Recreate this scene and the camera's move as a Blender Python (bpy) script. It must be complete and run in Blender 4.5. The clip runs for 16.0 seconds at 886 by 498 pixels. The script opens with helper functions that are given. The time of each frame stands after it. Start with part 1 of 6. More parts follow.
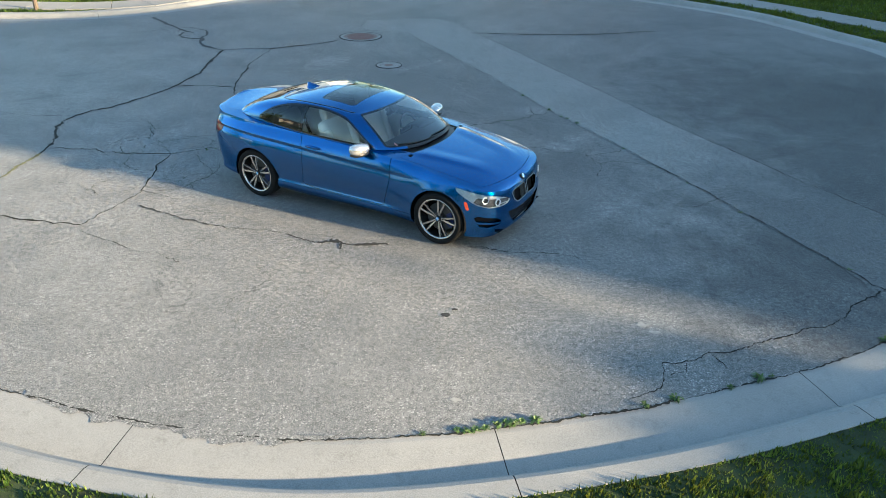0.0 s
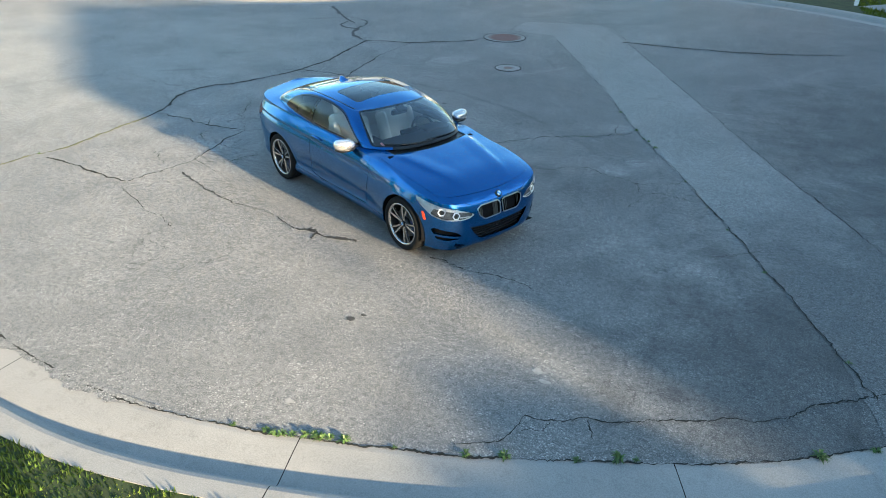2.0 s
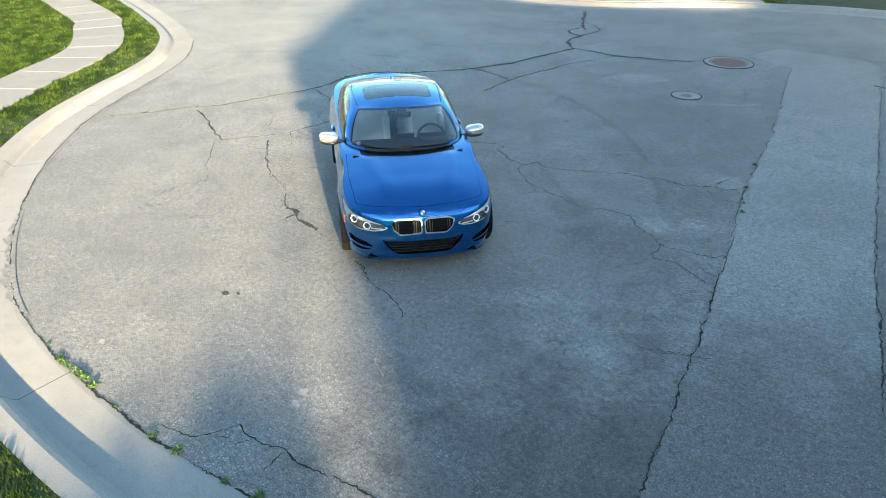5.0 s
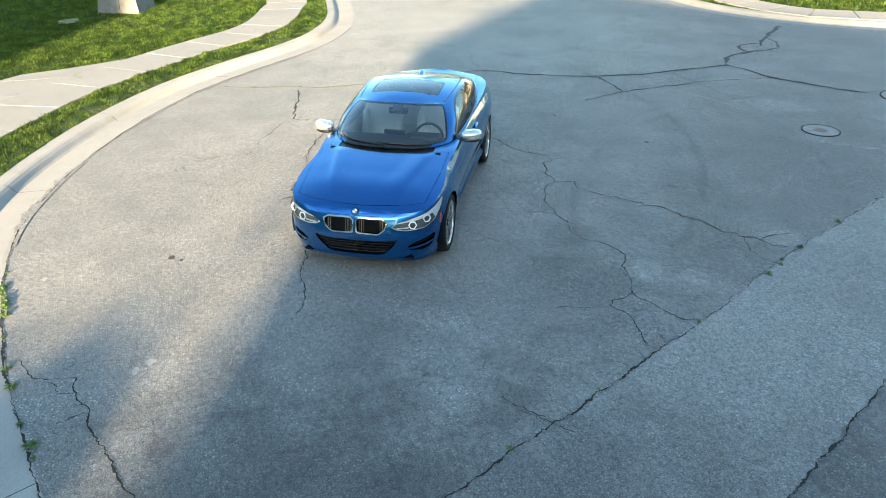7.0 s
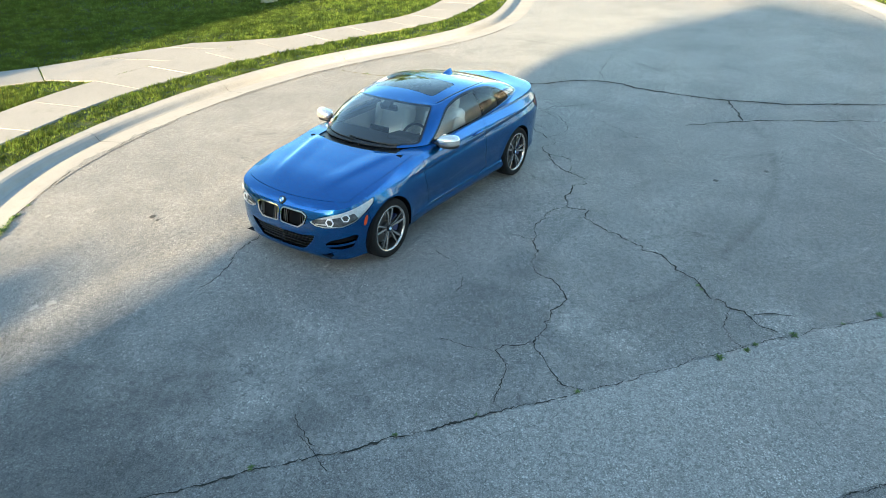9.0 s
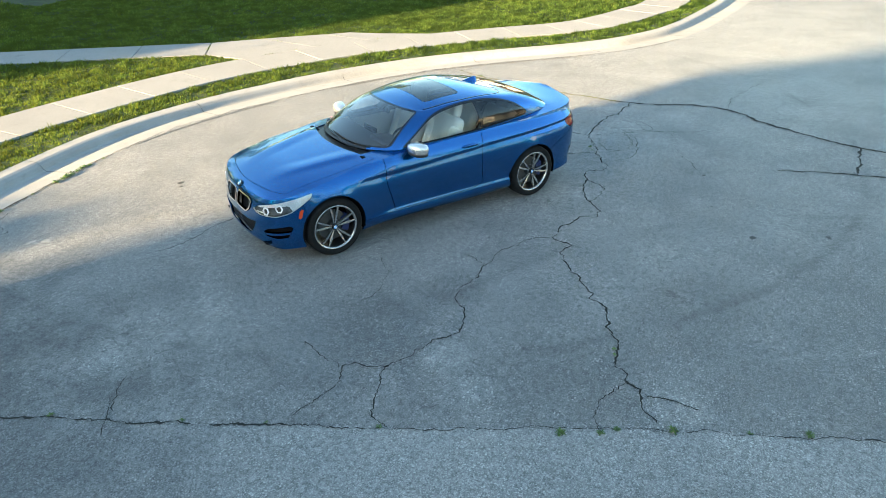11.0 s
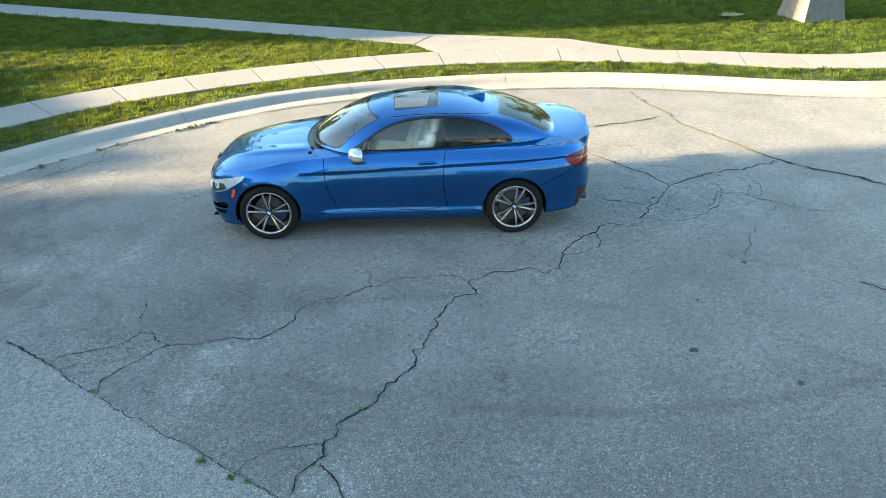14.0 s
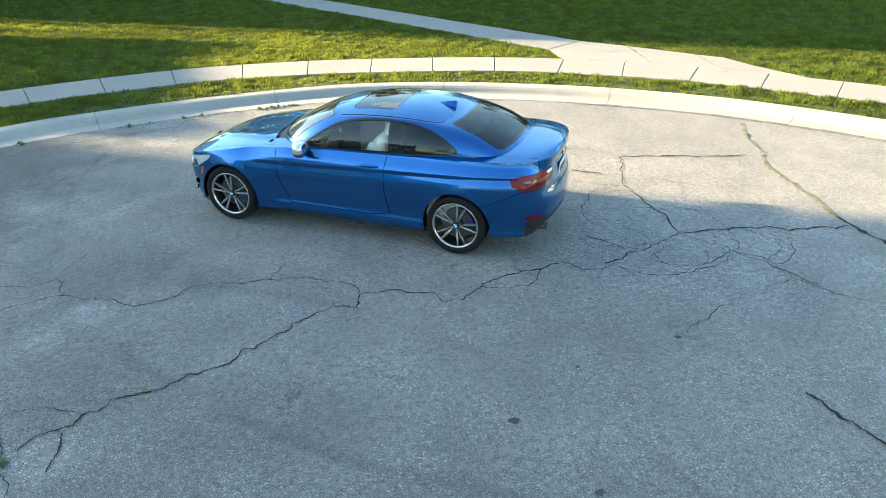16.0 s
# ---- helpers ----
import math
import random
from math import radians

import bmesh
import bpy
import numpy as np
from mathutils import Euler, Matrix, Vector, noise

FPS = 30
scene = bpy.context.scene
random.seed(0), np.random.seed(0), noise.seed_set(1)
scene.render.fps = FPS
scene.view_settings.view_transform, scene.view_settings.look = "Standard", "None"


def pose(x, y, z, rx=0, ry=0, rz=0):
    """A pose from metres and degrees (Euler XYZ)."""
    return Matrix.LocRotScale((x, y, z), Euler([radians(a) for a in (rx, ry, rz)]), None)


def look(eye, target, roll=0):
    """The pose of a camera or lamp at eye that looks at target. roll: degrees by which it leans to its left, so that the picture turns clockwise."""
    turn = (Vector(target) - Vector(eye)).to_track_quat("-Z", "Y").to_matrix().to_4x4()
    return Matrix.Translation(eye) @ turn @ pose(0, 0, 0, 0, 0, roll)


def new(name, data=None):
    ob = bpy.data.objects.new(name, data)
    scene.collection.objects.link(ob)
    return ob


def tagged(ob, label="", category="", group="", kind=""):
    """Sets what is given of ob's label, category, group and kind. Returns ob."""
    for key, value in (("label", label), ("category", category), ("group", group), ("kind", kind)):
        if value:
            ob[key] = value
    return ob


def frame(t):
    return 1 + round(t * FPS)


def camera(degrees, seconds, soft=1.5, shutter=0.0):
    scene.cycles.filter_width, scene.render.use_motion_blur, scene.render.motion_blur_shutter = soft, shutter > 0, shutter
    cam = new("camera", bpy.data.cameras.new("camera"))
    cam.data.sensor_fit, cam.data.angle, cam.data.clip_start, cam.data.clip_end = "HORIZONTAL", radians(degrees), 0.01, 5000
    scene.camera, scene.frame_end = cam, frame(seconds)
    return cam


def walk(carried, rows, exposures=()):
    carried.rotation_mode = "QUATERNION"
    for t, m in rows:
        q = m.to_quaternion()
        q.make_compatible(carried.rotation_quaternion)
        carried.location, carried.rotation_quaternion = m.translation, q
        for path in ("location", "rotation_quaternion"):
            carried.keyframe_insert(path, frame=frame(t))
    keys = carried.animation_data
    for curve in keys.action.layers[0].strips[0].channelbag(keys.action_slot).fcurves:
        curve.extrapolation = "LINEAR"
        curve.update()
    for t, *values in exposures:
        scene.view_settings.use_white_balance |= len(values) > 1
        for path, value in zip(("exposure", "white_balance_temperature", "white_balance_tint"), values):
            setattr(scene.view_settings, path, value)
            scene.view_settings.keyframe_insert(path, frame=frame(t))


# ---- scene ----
cam = camera(63.7, 16.0, 0.7)
METRES, EYE, TILT, LEAN, TURN = 26.0, 4.03, -0.70, -0.30, 0.0
ROWS = [
    (0.0, 0.0, 0.0, 0.0, 0.28, -27.68, -0.54),
    (0.5, 0.0297, 0.0039, 0.0003, 5.39, -27.75, -0.53),
    (1.0, 0.0587, 0.0104, 0.0007, 10.49, -27.84, -0.59),
    (1.5, 0.0875, 0.0194, 0.001, 15.63, -27.89, -0.59),
    (2.0, 0.1156, 0.0303, 0.0015, 20.82, -27.91, -0.57),
    (2.5, 0.1424, 0.0441, 0.0021, 25.98, -27.97, -0.58),
    (3.0, 0.168, 0.0605, 0.0023, 31.11, -28.0, -0.51),
    (3.5, 0.1922, 0.0792, 0.003, 36.24, -28.06, -0.47),
    (4.0, 0.2153, 0.1, 0.0038, 41.39, -28.06, -0.4),
    (6.5, 0.2906, 0.2354, 0.0006, 67.66, -28.14, -0.37),
    (7.0, 0.2962, 0.2673, -0.0014, 73.03, -28.13, -0.3),
    (7.5, 0.2982, 0.2998, -0.0035, 78.25, -28.14, -0.33),
    (8.0, 0.2979, 0.3328, -0.0051, 83.93, -28.15, -0.37),
    (10.5, 0.2604, 0.486, -0.0051, 111.68, -28.32, -0.31),
    (11.0, 0.2456, 0.5127, -0.005, 117.12, -28.33, -0.27),
    (11.5, 0.2282, 0.5375, -0.0048, 122.6, -28.36, -0.24),
    (12.0, 0.2079, 0.5603, -0.0046, 127.95, -28.36, -0.15),
    (12.5, 0.1854, 0.5812, -0.0045, 133.01, -28.38, -0.08),
    (13.0, 0.1613, 0.6001, -0.0044, 138.31, -28.38, -0.05),
    (13.5, 0.1356, 0.6166, -0.0046, 143.69, -28.36, 0.02),
    (14.0, 0.1081, 0.6308, -0.0053, 149.02, -28.32, 0.09),
    (14.5, 0.0783, 0.6421, -0.0065, 154.32, -28.28, 0.16),
    (15.0, 0.0467, 0.6506, -0.0079, 159.7, -28.23, 0.2),
    (15.5, 0.0139, 0.6562, -0.0088, 165.26, -28.18, 0.24),
    (16.0, -0.0195, 0.6587, -0.0093, 170.98, -28.13, 0.26),
]
walk(cam, [(t, pose(0, 0, EYE, TILT, LEAN, TURN) @ pose(METRES * x, METRES * y, METRES * z, 90 + pitch, roll, yaw)) for t, x, y, z, yaw, pitch, roll in ROWS],
     [(0.0, 2.59, 5550, -4), (3.5, 2.83, 5720, -4), (8.0, 3.12, 6180, -4), (12.0, 3.25, 6380, -4), (16.0, 3.39, 6360, -4)])

# ---- light: a low evening sun and a clear sky ----
SUN_DIR = Vector((0.9195, -0.393, 0)).normalized()          # horizontal way to the sun
SUN_EL = radians(12.0)
world = bpy.data.worlds.new("world")
scene.world = world
world.use_nodes = True
wn = world.node_tree.nodes
sky = wn.new("ShaderNodeTexSky")
sky.sky_type = 'NISHITA'
sky.sun_disc = False
sky.sun_elevation = SUN_EL
sky.sun_rotation = math.atan2(SUN_DIR.x, SUN_DIR.y) % (2 * math.pi)
sky.air_density, sky.dust_density, sky.ozone_density = 1.0, 1.0, 1.0
wn["Background"].inputs["Strength"].default_value = 0.080
world.node_tree.links.new(sky.outputs["Color"], wn["Background"].inputs["Color"])

sun = new("sun", bpy.data.lights.new("sun", 'SUN'))
sun.data.energy = 5.0
sun.data.angle = radians(1.0)
sun.data.color = (1.0, 0.68, 0.40)
to_sun = Vector((SUN_DIR.x * math.cos(SUN_EL), SUN_DIR.y * math.cos(SUN_EL), math.sin(SUN_EL)))
sun.matrix_world = look(to_sun * 60, (0, 0, 0))

# ---- materials ----
class Nodes:
    """A small wrapper to write node materials in few lines."""

    def __init__(self, name):
        self.mat = bpy.data.materials.new(name)
        self.mat.use_nodes = True
        self.tree = self.mat.node_tree
        self.bsdf = self.tree.nodes["Principled BSDF"]
        self.co = self.tree.nodes.new("ShaderNodeTexCoord")

    def add(self, kind, **props):
        n = self.tree.nodes.new(kind)
        for k, v in props.items():
            n.inputs[k].default_value = v
        return n

    def link(self, a, b):
        self.tree.links.new(a, b)

    def noise(self, scale, detail=4.0, rough=0.55, stretch=(1, 1, 1), space="Object"):
        m = self.add("ShaderNodeMapping", Scale=stretch)
        self.link(self.co.outputs[space], m.inputs["Vector"])
        n = self.add("ShaderNodeTexNoise", Scale=scale, Detail=detail, Roughness=rough)
        self.link(m.outputs["Vector"], n.inputs["Vector"])
        return n.outputs["Fac"]

    def voronoi(self, scale, out="Distance"):
        n = self.add("ShaderNodeTexVoronoi", Scale=scale)
        self.link(self.co.outputs["Object"], n.inputs["Vector"])
        return n.outputs[out]

    def ramp(self, fac, *stops):
        n = self.add("ShaderNodeValToRGB")
        el = n.color_ramp.elements
        while len(el) < len(stops):
            el.new(0.5)
        for e, (p, c) in zip(el, stops):
            e.position = p
            e.color = (*c, 1) if len(c) == 3 else (c[0], c[0], c[0], 1)
        self.link(fac, n.inputs["Fac"])
        return n.outputs["Color"]

    def mix(self, fac, a, b, blend='MIX'):
        n = self.tree.nodes.new("ShaderNodeMix")
        n.data_type, n.blend_type = 'RGBA', blend
        for sock, v in ((n.inputs[0], fac), (n.inputs[6], a), (n.inputs[7], b)):
            if isinstance(v, (int, float)):
                sock.default_value = v
            elif isinstance(v, tuple):
                sock.default_value = (*v, 1)
            else:
                self.link(v, sock)
        return n.outputs[2]

    def out(self, color=None, rough=None, metal=None, bump=None, height=0.01, strength=0.5, **extra):
        for key, v in (("Base Color", color), ("Roughness", rough), ("Metallic", metal)):
            if v is None:
                continue
            if isinstance(v, (int, float)):
                self.bsdf.inputs[key].default_value = v
            elif isinstance(v, tuple):
                self.bsdf.inputs[key].default_value = (*v, 1)
            else:
                self.link(v, self.bsdf.inputs[key])
        for k, v in extra.items():
            self.bsdf.inputs[k.replace("_", " ")].default_value = v
        if bump is not None:
            b = self.add("ShaderNodeBump", Distance=height, Strength=strength)
            self.link(bump, b.inputs["Height"])
            self.link(b.outputs["Normal"], self.bsdf.inputs["Normal"])
        return self.mat


def asphalt_material(name, lo, hi, fleck, spots=(), arcs=()):
    """Worn asphalt: aggregate grain, flecks, broad stains, and single spots for stains and for shade put into the
    colour (x, y, radius, strength; below 0 is paler).
    """
    n = Nodes(name)
    grain = n.noise(64, 3, 0.75)
    coarse = n.noise(25, 4, 0.7)
    stain = n.noise(0.38, 10, 0.70)
    blot = n.noise(2.3, 8, 0.75)
    streak = n.noise(0.8, 9, 0.68, (0.45, 2.2, 1))
    base = n.ramp(stain, (0.36, lo), (0.62, hi))
    base = n.mix(n.ramp(n.noise(0.55, 10, 0.66, (1.0, 0.8, 1)), (0.50, (0,)), (0.545, (0.20,))), base, tuple(0.66 * c for c in lo))
    base = n.mix(n.ramp(n.noise(1.15, 6, 0.62), (0.56, (0,)), (0.62, (0.18,))), base, tuple(1.25 * c for c in hi))
    base = n.mix(n.ramp(streak, (0.48, (0,)), (0.72, (0.18,))), base, tuple(0.66 * c for c in lo))
    base = n.mix(n.ramp(blot, (0.52, (0,)), (0.72, (0.32,))), base, tuple(0.62 * c for c in lo))
    base = n.mix(n.ramp(n.noise(15, 4, 0.75), (0.46, (0,)), (0.58, (0.55,))), base, tuple(0.50 * c for c in lo))
    base = n.mix(n.ramp(grain, (0.34, (0.80,)), (0.50, (0,))), base, tuple(0.30 * c for c in lo))
    base = n.mix(n.ramp(n.noise(105, 2, 0.6), (0.52, (0,)), (0.66, (0.55,))), base, fleck)
    base = n.mix(n.ramp(coarse, (0.54, (0,)), (0.65, (0.24,))), base, fleck)
    base = n.mix(n.ramp(coarse, (0.36, (0.30,)), (0.45, (0,))), base, tuple(0.35 * c for c in lo))
    worn = n.ramp(n.noise(1.5, 5, 0.7), (0.38, (0.25,)), (0.60, (1.0,)))
    for scale, few, most in ((34, 0.48, 0.75), (60, 0.45, 0.75)):
        stone = n.add("ShaderNodeTexVoronoi", Scale=scale)
        n.link(n.co.outputs["Object"], stone.inputs["Vector"])
        dot = n.ramp(stone.outputs["Distance"], (0.20, (most,)), (0.34, (0,)))
        dot = n.mix(n.ramp(stone.outputs["Color"], (few, (0,)), (few + 0.10, (1.0,))), (0, 0, 0), dot)
        base = n.mix(n.mix(worn, (0, 0, 0), dot), base, fleck)
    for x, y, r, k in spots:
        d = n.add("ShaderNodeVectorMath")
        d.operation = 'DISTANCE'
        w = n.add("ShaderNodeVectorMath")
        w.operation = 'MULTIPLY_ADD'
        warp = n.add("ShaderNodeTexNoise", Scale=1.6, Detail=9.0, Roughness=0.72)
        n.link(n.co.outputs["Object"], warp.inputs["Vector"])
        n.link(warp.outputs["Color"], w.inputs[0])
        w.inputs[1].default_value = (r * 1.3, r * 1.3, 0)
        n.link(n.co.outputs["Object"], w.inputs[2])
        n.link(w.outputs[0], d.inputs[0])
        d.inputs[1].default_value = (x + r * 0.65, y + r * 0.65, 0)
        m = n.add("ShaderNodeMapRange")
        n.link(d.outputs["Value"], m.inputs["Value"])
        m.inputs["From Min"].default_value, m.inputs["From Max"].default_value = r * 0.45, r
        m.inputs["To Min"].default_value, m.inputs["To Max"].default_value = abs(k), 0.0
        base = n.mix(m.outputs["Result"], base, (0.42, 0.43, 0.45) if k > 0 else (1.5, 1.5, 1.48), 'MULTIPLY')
    for x, y, r, wide, k in arcs:
        d = n.add("ShaderNodeVectorMath")
        d.operation = 'DISTANCE'
        w = n.add("ShaderNodeVectorMath")
        w.operation = 'MULTIPLY_ADD'
        warp = n.add("ShaderNodeTexNoise", Scale=2.5, Detail=9.0, Roughness=0.7)
        n.link(n.co.outputs["Object"], warp.inputs["Vector"])
        n.link(warp.outputs["Color"], w.inputs[0])
        w.inputs[1].default_value = (0.25, 0.25, 0)
        n.link(n.co.outputs["Object"], w.inputs[2])
        n.link(w.outputs[0], d.inputs[0])
        d.inputs[1].default_value = (x + 0.125, y + 0.125, 0)
        m = n.add("ShaderNodeMath")
        off = n.add("ShaderNodeMath")
        off.operation = 'SUBTRACT'
        n.link(d.outputs["Value"], off.inputs[0])
        off.inputs[1].default_value = r
        m.operation = 'ABSOLUTE'
        n.link(off.outputs[0], m.inputs[0])
        g = n.add("ShaderNodeMapRange")
        n.link(m.outputs[0], g.inputs["Value"])
        g.inputs["From Min"].default_value, g.inputs["From Max"].default_value = wide * 0.25, wide
        g.inputs["To Min"].default_value, g.inputs["To Max"].default_value = abs(k), 0.0
        f = n.mix(n.ramp(n.noise(0.7, 3, 0.5), (0.42, (0.1,)), (0.56, (1.0,))), (0, 0, 0), g.outputs["Result"])
        base = n.mix(f, base, (0.45, 0.46, 0.48) if k > 0 else (1.5, 1.5, 1.48), 'MULTIPLY')
    # hairline crazing where the surface is tired
    w = n.add("ShaderNodeVectorMath")
    w.operation = 'MULTIPLY_ADD'
    warp = n.add("ShaderNodeTexNoise", Scale=5.0, Detail=4.0)
    n.link(n.co.outputs["Object"], warp.inputs["Vector"])
    n.link(warp.outputs["Color"], w.inputs[0])
    w.inputs[1].default_value = (0.35, 0.35, 0)
    n.link(n.co.outputs["Object"], w.inputs[2])
    cell = n.add("ShaderNodeTexVoronoi", Scale=2.1)
    cell.feature = 'DISTANCE_TO_EDGE'
    n.link(w.outputs[0], cell.inputs["Vector"])
    tired = n.ramp(n.noise(0.42, 3, 0.5, (1.1, 0.9, 1)), (0.53, (0,)), (0.60, (0.60,)))
    craze = n.mix(tired, (0, 0, 0), n.ramp(cell.outputs["Distance"], (0.004, (1,)), (0.011, (0,))))
    base = n.mix(craze, base, tuple(0.28 * c for c in lo))
    return n.out(base, n.ramp(grain, (0.3, (0.85,)), (0.7, (0.55,))), 0.0, n.mix(0.5, grain, coarse), 0.016, 0.9)


def concrete_material(name, a, b, scale=1.0):
    n = Nodes(name)
    big = n.noise(1.1 * scale, 5, 0.6)
    mid = n.noise(7 * scale, 5, 0.65)
    fine = n.noise(90 * scale, 3, 0.6)
    rnd = n.add("ShaderNodeObjectInfo")
    c = n.ramp(big, (0.3, a), (0.7, b))
    c = n.mix(n.ramp(mid, (0.55, (0,)), (0.72, (0.50,))), c, tuple(0.60 * x for x in a))
    c = n.mix(n.ramp(n.noise(2.4 * scale, 6, 0.72), (0.60, (0,)), (0.70, (0.55,))), c, tuple(0.42 * x for x in a))
    c = n.mix(0.20, c, n.ramp(fine, (0.35, (0.30, 0.29, 0.27)), (0.65, (0.70, 0.68, 0.64))))
    c = n.mix(n.ramp(rnd.outputs["Random"], (0, (0,)), (1, (0.14,))), c, tuple(0.8 * x for x in a))
    return n.out(c, 0.88, 0.0, n.mix(0.5, fine, mid), 0.004, 0.5)


def plain(name, color, rough=0.5, metal=0.0, vary=0.12, scale=30, bump=0.0, **extra):
    n = Nodes(name)
    f = n.noise(scale, 4, 0.6)
    c = n.ramp(f, (0.3, tuple(x * (1 - vary) for x in color)), (0.7, tuple(min(1, x * (1 + vary)) for x in color)))
    return n.out(c, rough, metal, f if bump else None, bump or 0.01, 0.4, **extra)


# soft marks left by turning tyres: centre, radius, half width, strength
ARCS = ((-4.0, 7.33, 7.0, 0.088, 0.36), (-3.7, 7.53, 8.45, 0.083, 0.28), (3.0, 16.5, 6.2, 0.077, 0.28), (3.0, 16.5, 7.65, 0.077, 0.24), (9.5, 20.0, 9.5, 0.077, -0.28), (9.5, 20.0, 10.9, 0.077, -0.24), (-1.0, 2.0, 6.9, 0.066, 0.18), (12.0, 14.0, 8.2, 0.11, -0.32))
# broad eastern spots put the deeper shade there into the colour; small ones stain
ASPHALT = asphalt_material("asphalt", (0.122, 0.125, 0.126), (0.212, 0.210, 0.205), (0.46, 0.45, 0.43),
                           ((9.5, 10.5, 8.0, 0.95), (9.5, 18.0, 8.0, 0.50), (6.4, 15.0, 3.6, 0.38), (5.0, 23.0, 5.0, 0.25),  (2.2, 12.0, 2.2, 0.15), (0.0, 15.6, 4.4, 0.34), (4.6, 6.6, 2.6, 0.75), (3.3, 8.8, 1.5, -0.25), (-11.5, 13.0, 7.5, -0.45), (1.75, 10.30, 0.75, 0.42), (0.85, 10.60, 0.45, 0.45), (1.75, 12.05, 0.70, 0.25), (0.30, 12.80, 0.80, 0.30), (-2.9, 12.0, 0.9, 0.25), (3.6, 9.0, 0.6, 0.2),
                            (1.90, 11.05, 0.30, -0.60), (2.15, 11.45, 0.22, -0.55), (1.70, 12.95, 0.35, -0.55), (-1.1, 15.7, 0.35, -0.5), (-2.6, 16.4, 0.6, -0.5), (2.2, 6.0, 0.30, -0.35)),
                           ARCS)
# the patch's south-east end is coloured darker for that same shade
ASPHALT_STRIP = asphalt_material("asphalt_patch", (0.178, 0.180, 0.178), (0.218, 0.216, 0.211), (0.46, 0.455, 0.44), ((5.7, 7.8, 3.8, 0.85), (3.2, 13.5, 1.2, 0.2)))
ASPHALT_PALE = asphalt_material("asphalt_scuffed", (0.20, 0.20, 0.196), (0.26, 0.258, 0.25), (0.50, 0.49, 0.47))
CONCRETE = concrete_material("kerb_concrete", (0.172, 0.171, 0.167), (0.240, 0.237, 0.229))
WALK = concrete_material("walk_concrete", (0.138, 0.137, 0.136), (0.170, 0.168, 0.166))
CRACK = plain("crack_dirt", (0.013, 0.014, 0.012), 0.95, 0, 0.5, 12)
TAR = plain("tar_seal", (0.040, 0.040, 0.039), 0.75, 0, 0.35, 9)
MOSS = plain("crack_moss", (0.125, 0.122, 0.060), 0.95, 0, 0.5, 14)


def grass_material():
    n = Nodes("grass_blades")
    g = n.add("ShaderNodeNewGeometry")
    patch = n.noise(0.8, 4, 0.6)
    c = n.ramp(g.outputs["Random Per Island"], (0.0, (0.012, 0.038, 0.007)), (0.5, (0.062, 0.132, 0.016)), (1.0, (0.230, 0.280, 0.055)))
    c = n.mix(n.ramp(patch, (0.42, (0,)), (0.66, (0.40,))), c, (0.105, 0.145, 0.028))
    # near-black mottling puts the shade between clumps into the blade colour
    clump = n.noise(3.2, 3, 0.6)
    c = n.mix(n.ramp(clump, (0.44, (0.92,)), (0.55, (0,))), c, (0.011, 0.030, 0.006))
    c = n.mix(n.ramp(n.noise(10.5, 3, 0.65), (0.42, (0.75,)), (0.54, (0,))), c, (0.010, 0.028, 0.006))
    n.out(c, 0.75, 0.0, Specular_IOR_Level=0.25)
    tl = n.add("ShaderNodeBsdfTranslucent")
    n.link(n.mix(0.5, c, (0.30, 0.34, 0.035)), tl.inputs["Color"])
    mx = n.add("ShaderNodeMixShader", Fac=0.46)
    n.link(n.bsdf.outputs[0], mx.inputs[1])
    n.link(tl.outputs[0], mx.inputs[2])
    n.link(mx.outputs[0], n.tree.nodes["Material Output"].inputs["Surface"])
    return n.mat


GRASS = grass_material()
SOIL = plain("lawn_thatch", (0.022, 0.036, 0.009), 0.95, 0, 0.45, 3.5, 0.02)
WEED = plain("weed_leaf", (0.060, 0.108, 0.022), 0.6, 0, 0.3, 20)
IRON = plain("cast_iron", (0.16, 0.115, 0.100), 0.7, 0.3, 0.3, 40, 0.004)
CABINET = plain("utility_paint", (0.13, 0.128, 0.122), 0.85, 0, 0.2, 6)
BARK = plain("bark", (0.085, 0.065, 0.050), 0.9, 0, 0.4, 18, 0.02)
LEAF = plain("tree_leaf", (0.050, 0.090, 0.022), 0.6, 0, 0.35, 8)

# ---- helpers of the build ----
from mathutils.geometry import delaunay_2d_cdt


def mesh_of(name, verts, faces, material=None, smooth=False):
    me = bpy.data.meshes.new(name)
    me.from_pydata([tuple(v) for v in verts], [], faces)
    if material is not None:
        me.materials.append(material)
    if smooth:
        me.polygons.foreach_set("use_smooth", [True] * len(me.polygons))
    me.update()
    return me


def piece(name, verts, faces, material, parent=None, label="", smooth=False):
    ob = new(name, mesh_of(name, verts, faces, material, smooth))
    if parent is not None:
        ob.parent = parent
    if label:
        ob["label"] = label
    return ob


def part(name, bm, material, parent=None, label="", smooth=False):
    me = bpy.data.meshes.new(name)
    bm.to_mesh(me)
    bm.free()
    me.materials.append(material)
    if smooth:
        me.polygons.foreach_set("use_smooth", [True] * len(me.polygons))
    ob = new(name, me)
    if parent is not None:
        ob.parent = parent
    if label:
        ob["label"] = label
    return ob


